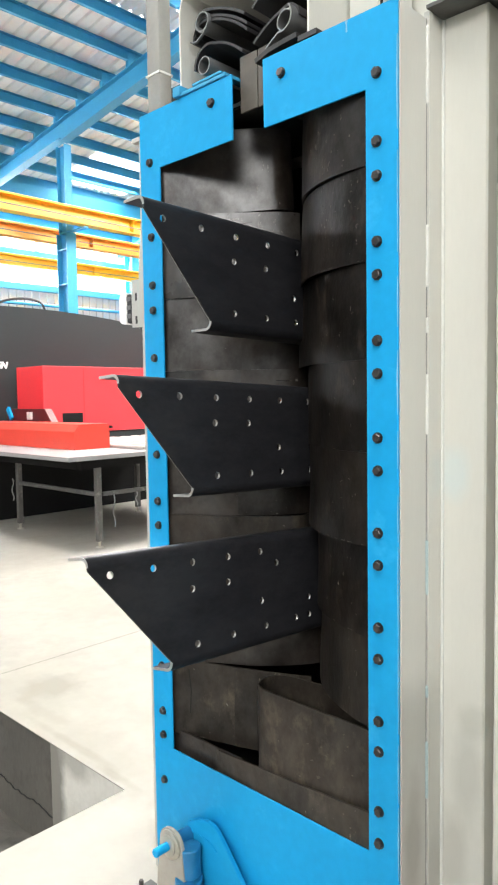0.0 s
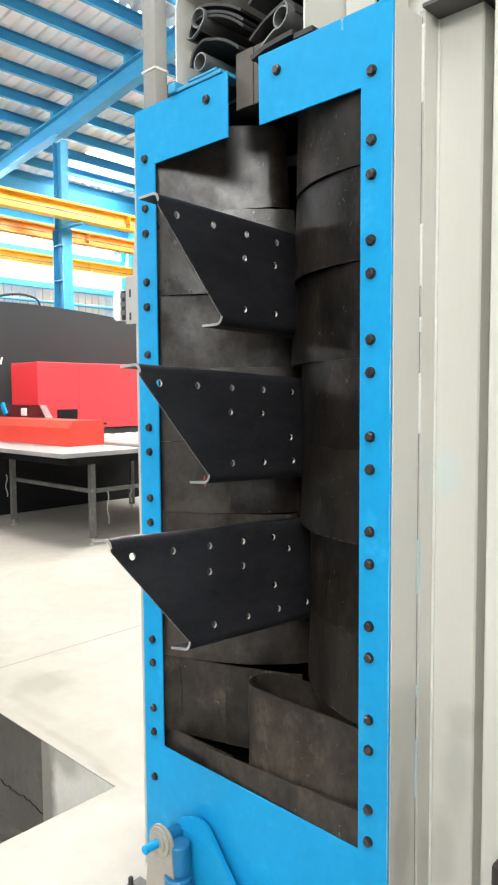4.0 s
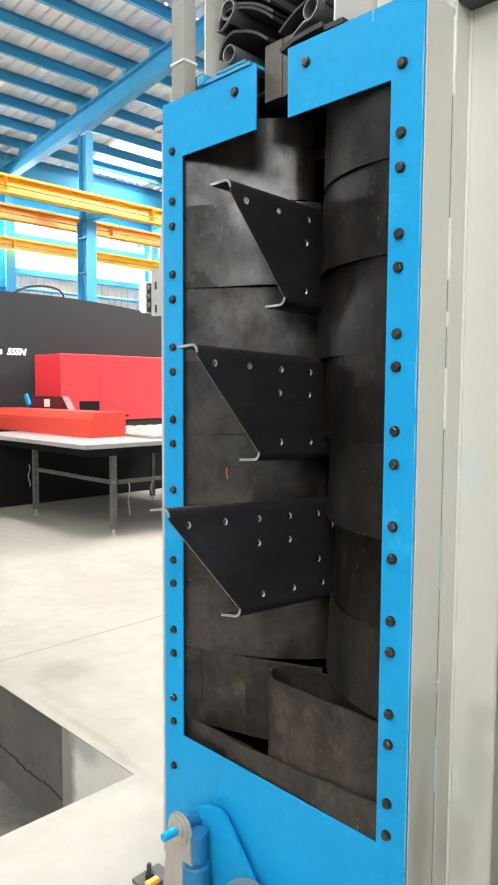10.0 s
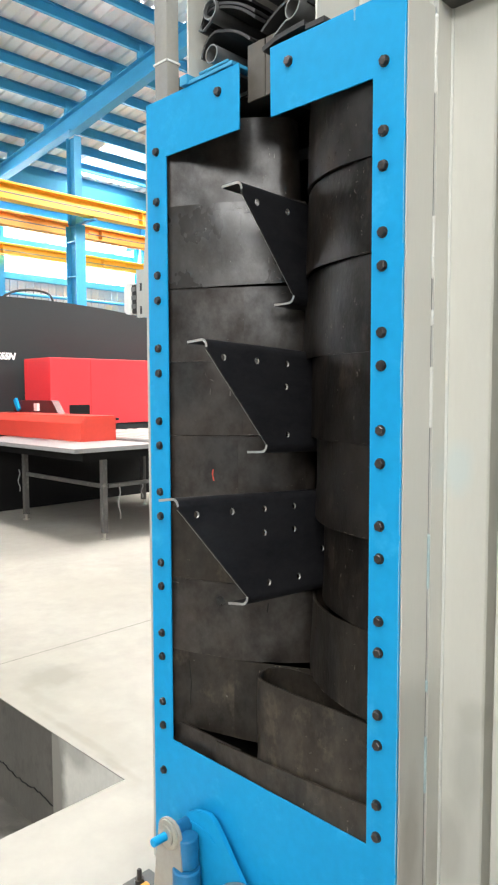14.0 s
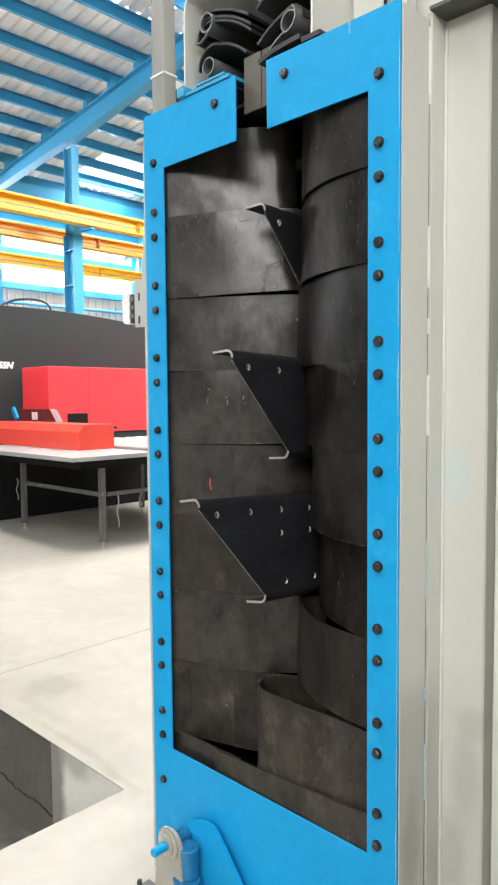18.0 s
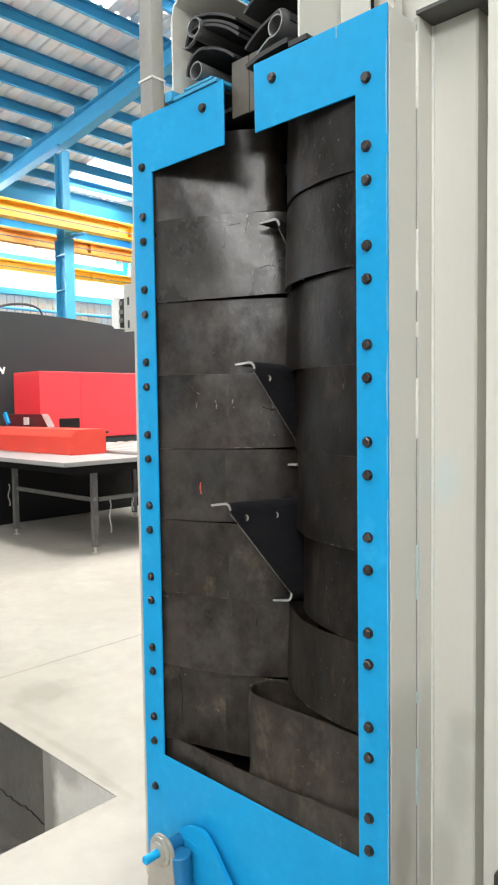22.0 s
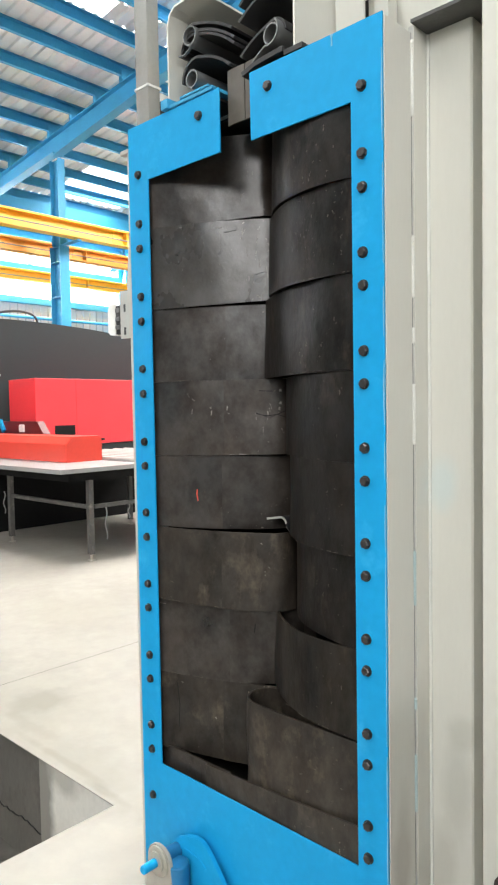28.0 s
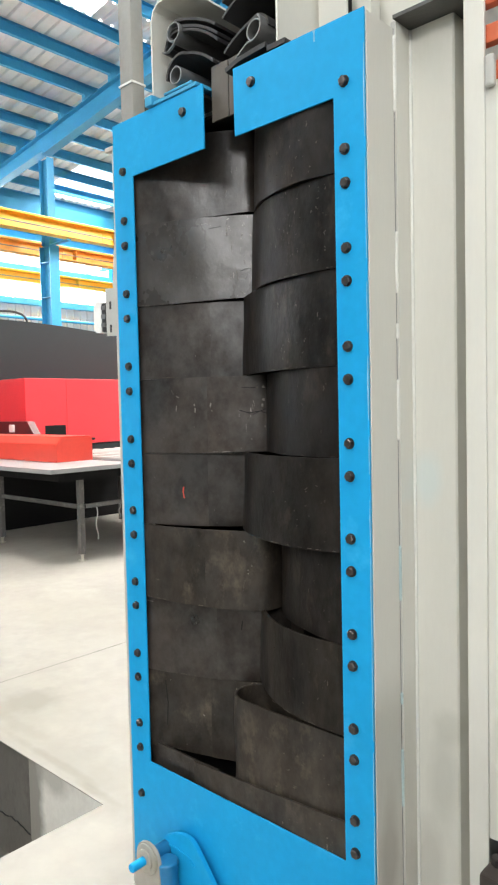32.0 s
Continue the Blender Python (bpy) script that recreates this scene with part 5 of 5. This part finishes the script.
    part("pipe_clip", bm, PIPE, ss, "grey rim drawn for a belt edge catching light", 40)
    # rubber tongues behind the slot
    for x0, x1 in ((-0.062, 0.0), (0.003, 0.070)):
        bm = mesh()
        ribbon(bm, [(x0, 0.050), (x0 + 0.02, 0.048), (x1 - 0.02, 0.048), (x1, 0.049)], 0.006, -0.085, 0.06, "z")
        part("slot_tongue", bm, TONGUE, ss, "short rubber tongue", 40)
    return ss


def corner_post():
    po = thing("corner_post", "grey square steel post with a cable tie round it", "post", (-0.4225, 0.04, PTOP))
    bm = mesh()
    box(bm, (-0.030, 0.0, 0.0), (0.030, 0.047, 1.5), 0.005)
    part("tube", bm, GALV, po, "", 40)
    bm = mesh()
    for lo, hi in (((-0.033, -0.003, 0.128), (0.033, -0.0005, 0.134)), ((0.0305, -0.003, 0.128), (0.033, 0.050, 0.134)), ((-0.033, 0.0475, 0.128), (0.033, 0.050, 0.134)), ((-0.033, -0.003, 0.128), (-0.0305, 0.050, 0.134))):
        box(bm, lo, hi)
    part("cable_tie", bm, PALE, po, "white cable tie")
    return po


def limit_switch():
    ls = thing("limit_switch", "small grey limit switch on a slotted bracket", "switch", (-0.446, 0.02, 1.74))
    bm = mesh()
    prism(bm, [(-0.087, 0.004), (-0.036, 0.002), (-0.030, 0.012), (-0.030, 0.149), (-0.087, 0.153)], "y", 0.0, 0.004)
    part("bracket", bm, GREY_EDGE, ls, "grey slotted sheet bracket")
    for z in (0.014, 0.086):
        bm = mesh()
        box(bm, (-0.068, -0.0012, z), (-0.059, -0.0002, z + 0.024))
        part("slot", bm, CABLE, ls)
    bm = mesh()
    box(bm, (-0.124, 0.008, 0.020), (-0.096, 0.06, 0.112), 0.004)
    body = part("switch_body", bm, CABLE, ls, "dark switch body", 40)
    for z in (0.035, 0.062, 0.089):
        bm = mesh()
        box(bm, (-0.120, 0.003, z), (-0.100, 0.0075, z + 0.014), 0.002)
        part("terminal", bm, PIPE, body)
    bm = mesh()
    prism(bm, [(-0.162, 0.030), (-0.150, 0.020), (-0.125, 0.018), (-0.125, 0.118), (-0.150, 0.122), (-0.162, 0.10)], "y", 0.006, 0.055)
    part("switch_cover", bm, PALE, ls, "pale switch cover", 40)
    bm = mesh()
    rod(bm, (-0.05, 0.0045, 0.14), (-0.05, 0.06, 0.14), 0.006, 12)
    part("fixing_pin", bm, PIPE, ls)
    return ls


def steel_housing():
    """A dark low housing against the panel beside the entrance; its unseen front case is added to block light."""
    ho = thing("steel_housing", "dark rusty steel housing with an unseen case added in front", "housing", (0.69, 0.02, 0))
    bm = mesh()
    box(bm, (0.0, 0.0, 0.0), (1.2, 0.240, 0.535), 0.006)
    part("back_case", bm, RUSTY, ho)
    # unseen case, added to keep light off the low panel
    bm = mesh()
    box(bm, (0.30, -0.42, 0.0), (1.2, -0.002, 1.02), 0.008)
    part("front_case", bm, RUSTY, ho)
    bm = mesh()
    rod(bm, (0.02, 0.05, 0.536), (0.02, 0.05, 0.552), 0.014, 6)
    part("bolt", bm, BOLT, ho)
    return ho


def pivot_bracket():
    pb = thing("pivot_bracket", "blue lever bracket with a plated pivot pin on the frame plate", "bracket", (0, 0, 0))
    cx, cz = -0.247, 0.223
    # lever plate, parallel to the frame plate
    bm = mesh()
    prism(bm, [(-0.275, 0.0), (-0.285, 0.19), (-0.272, 0.235), (-0.247, 0.259), (-0.21, 0.278), (-0.171, 0.290), (-0.146, 0.290), (-0.127, 0.280), (-0.10, 0.253), (-0.016, 0.156), (0.10, 0.0)], "y", -0.034, -0.020)
    bmesh.ops.bevel(bm, geom=bm.edges[:], offset=0.002, segments=2, affect="EDGES")
    part("lever_plate", bm, BLUE, pb, "", 40)
    bm = mesh()
    rod(bm, (-0.17, -0.0195, 0.12), (-0.17, -0.0005, 0.12), 0.05, 24)
    part("spacer", bm, BLUE_SHADED, pb, "", 40)
    bm = mesh()
    ribbon(bm, [(-0.26, 0.235), (-0.20, 0.238), (-0.15, 0.232), (-0.125, 0.215)], 0.006, -0.037, -0.0345, "y")
    part("weld_bead", bm, BLUE, pb)
    bm = mesh()
    rod(bm, (cx, -0.093, cz), (cx, -0.0345, cz), 0.021, 24)
    part("hub", bm, BLUE_SHADED, pb, "blue hub with shade in its colour", 40)
    bm = mesh()
    lathe(bm, (-0.203, -0.072, 0.135), (-0.203, -0.072, 0.222), [(0, 0.030), (0.003, 0.033), (0.084, 0.033), (0.087, 0.030), (0.087, 0.001), (0, 0.001)], 28)
    part("boss", bm, BLUE_SHADED, pb, "blue boss with shade in its colour", 40)
    bm = mesh()
    lathe(bm, (-0.198, -0.080, 0.0), (-0.198, -0.080, 0.134), [(0, 0.041), (0.130, 0.041), (0.134, 0.037), (0.134, 0.001), (0, 0.001)], 28)
    part("boss", bm, BLUE_SHADED, pb, "blue boss with shade in its colour", 40)
    # link with its washers and pin
    bm = mesh()
    top = [(cx + 0.050 * math.cos(a), cz + 0.046 * math.sin(a)) for a in (radians(d) for d in range(0, 181, 15))]
    prism(bm, [(cx - 0.078, 0.0), (cx + 0.070, 0.0), *top], "y", -0.106, -0.094)
    bmesh.ops.bevel(bm, geom=bm.edges[:], offset=0.0015, segments=2, affect="EDGES")
    link = part("link_plate", bm, LINK, pb, "greyed flat link with rusty rubs", 40)
    for r0, y in ((0.043, -0.1065), (0.030, -0.1135)):
        bm = mesh()
        lathe(bm, (cx, y, cz), (cx, y - 0.0065, cz), [(0, r0), (0.004, r0), (0.0065, r0 - 0.003), (0.0065, 0.0135), (0, 0.0135)], 32)
        part("washer", bm, ZINC, link, "yellowed zinc plated washer", 40)
    bm = mesh()
    lathe(bm, (cx, -0.0935, cz), (cx, -0.165, cz), [(0, 0.0125), (0.069, 0.0125), (0.0715, 0.010), (0.0715, 0.0)], 20)
    part("pin", bm, BLUE, pb, "blue painted pin", 40)
    # round collar beside the link, foot plate and stud
    bm = mesh()
    lathe(bm, (0.012, -0.092, 0.0), (0.012, -0.092, 0.165), [(0, 0.056), (0.159, 0.056), (0.165, 0.050), (0.165, 0.010), (0, 0.010)], 36)
    part("collar", bm, ZINC, pb, "dull plated collar", 40)
    bm = mesh()
    box(bm, (0.035, -0.10, 0.1655), (0.055, -0.08, 0.18), 0.004)
    part("collar_lug", bm, BLUE, pb)
    bm = mesh()
    box(bm, (-0.408, -0.160, 0.0), (-0.335, -0.058, 0.014), 0.002)
    part("foot_plate", bm, DARK_EDGE, pb)
    bm = mesh()
    box(bm, (-0.352, -0.155, 0.0145), (-0.333, -0.110, 0.030), 0.004)
    part("foot_shim", bm, AMBER, pb, "amber painted shim")
    bm = mesh()
    lathe(bm, (-0.374, -0.12, 0.0145), (-0.374, -0.12, 0.060), [(0, 0.0075), (0.043, 0.0075), (0.0455, 0.0055), (0.0455, 0.0)], 16)
    part("stud", bm, BOLT, pb, "", 40)
    bm = mesh()
    rod(bm, (-0.374, -0.12, 0.0145), (-0.374, -0.12, 0.029), 0.0155, 6)
    part("nut", bm, BOLT, pb)
    return pb


slot_seal()
corner_post()
limit_switch()
steel_housing()
pivot_bracket()


# ---- what moves ----
def motions():
    tilt, lean = (-1.7, -2.5, -3.45), (-0.5, -4.0, -9.5)
    tips = (
        [(0, -0.360, 1.971), (1, -0.341, 1.972), (2, -0.327, 1.973), (4.5, -0.293, 1.984), (6, -0.265, 1.993), (8, -0.209, 2.007), (10, -0.163, 2.023), (12, -0.118, 2.034), (14, -0.067, 2.036), (16.5, -0.004, 2.031), (18, 0.030, 2.028), (20, 0.086, 2.021), (21, 0.113, 2.018), (22, 0.131, 2.016), (25, 0.205, 2.012), (32, 0.38, 2.010)],
        [(0, -0.441, 1.574), (1, -0.417, 1.576), (2, -0.397, 1.580), (4.5, -0.354, 1.595), (6, -0.335, 1.602), (8, -0.300, 1.612), (10, -0.269, 1.623), (12, -0.233, 1.635), (14, -0.189, 1.640), (16.5, -0.130, 1.642), (18, -0.096, 1.641), (20, -0.040, 1.633), (21, -0.013, 1.628), (22, 0.025, 1.625), (23, 0.057, 1.621), (24, 0.094, 1.616), (25.5, 0.141, 1.609), (28, 0.215, 1.604), (32, 0.33, 1.602)],
        [(0, -0.534, 1.186), (1, -0.510, 1.189), (2, -0.484, 1.193), (4.5, -0.443, 1.209), (6, -0.423, 1.219), (8, -0.387, 1.230), (10, -0.355, 1.242), (12, -0.322, 1.256), (14, -0.285, 1.262), (16.5, -0.245, 1.271), (18, -0.215, 1.274), (20, -0.160, 1.272), (20.5, -0.130, 1.267), (21.5, -0.104, 1.263), (22, -0.074, 1.260), (23, -0.035, 1.253), (24, 0.006, 1.247), (25, 0.040, 1.238), (25.5, 0.066, 1.230), (27.5, 0.140, 1.215), (28.5, 0.171, 1.212), (30, 0.215, 1.208), (32, 0.27, 1.206)])
    moments = (0, 9, 13, 19, 25, 28, 30.5, 32)
    swing_left = (
        (37, 36.5, 36, 33, 29.5, 28, 27.5, 27),
        (36, 34, 33, 28, 27.5, 27.5, 27, 26.5),
        (42, 39.5, 37, 33, 32.5, 32, 31, 30.5),
        (40, 38, 36.5, 33, 30.5, 28.5, 26, 24.5),
        (40, 38, 36, 32, 32, 31.5, 31, 30.5),
        (38, 36, 34, 29.5, 25, 22, 20, 18.5),
        (34, 31, 29, 26, 27, 27, 27, 26.5))
    for fl, angles in zip(left_flaps, swing_left):
        walk(fl, [(t, pose(*LEFT_HINGE, 0, 0, a)) for t, a in zip(moments, angles)])
    left_flaps[7].matrix_basis = pose(*LEFT_HINGE, 0, 0, 20)
    times = (0, 6, 9, 13, 19, 23, 25, 28, 30, 31.2, 32)
    swing_right = (
        (2, 2, 2, 2, 0, -2, -4, -7, -8, -8, -8),
        (8, 7.5, 7.5, 8, 6, 4.5, 4, -1, -1.5, -2, -2),
        (16, 15.5, 15.5, 16, 14, 14, 13, 7, 6, 5, 4),
        (12, 12, 12, 12, 10, 10, 10, 7.5, 7, 6, 5),
        (10, 9.5, 11, 12, 10, 8, 8, 6.2, 5.8, 0, -8),
        (8, 8, 9, 10, 8, 4.5, 4, 3, 2.5, 2, 2),
        (14, 12, 11.5, 10, 2, 2, 2, -3, -3, -3.5, -4))
    for tail, angles in zip(right_tails, swing_right):
        walk(tail, [(t, pose(0, 0, 0, 0, 0, -a)) for t, a in zip(times, angles)])
    for ch, a, b, rows in zip(channels, tilt, lean, tips):
        walk(ch, [(t, pose(0.03, y, z, a, b, 0)) for t, y, z in rows])


motions()
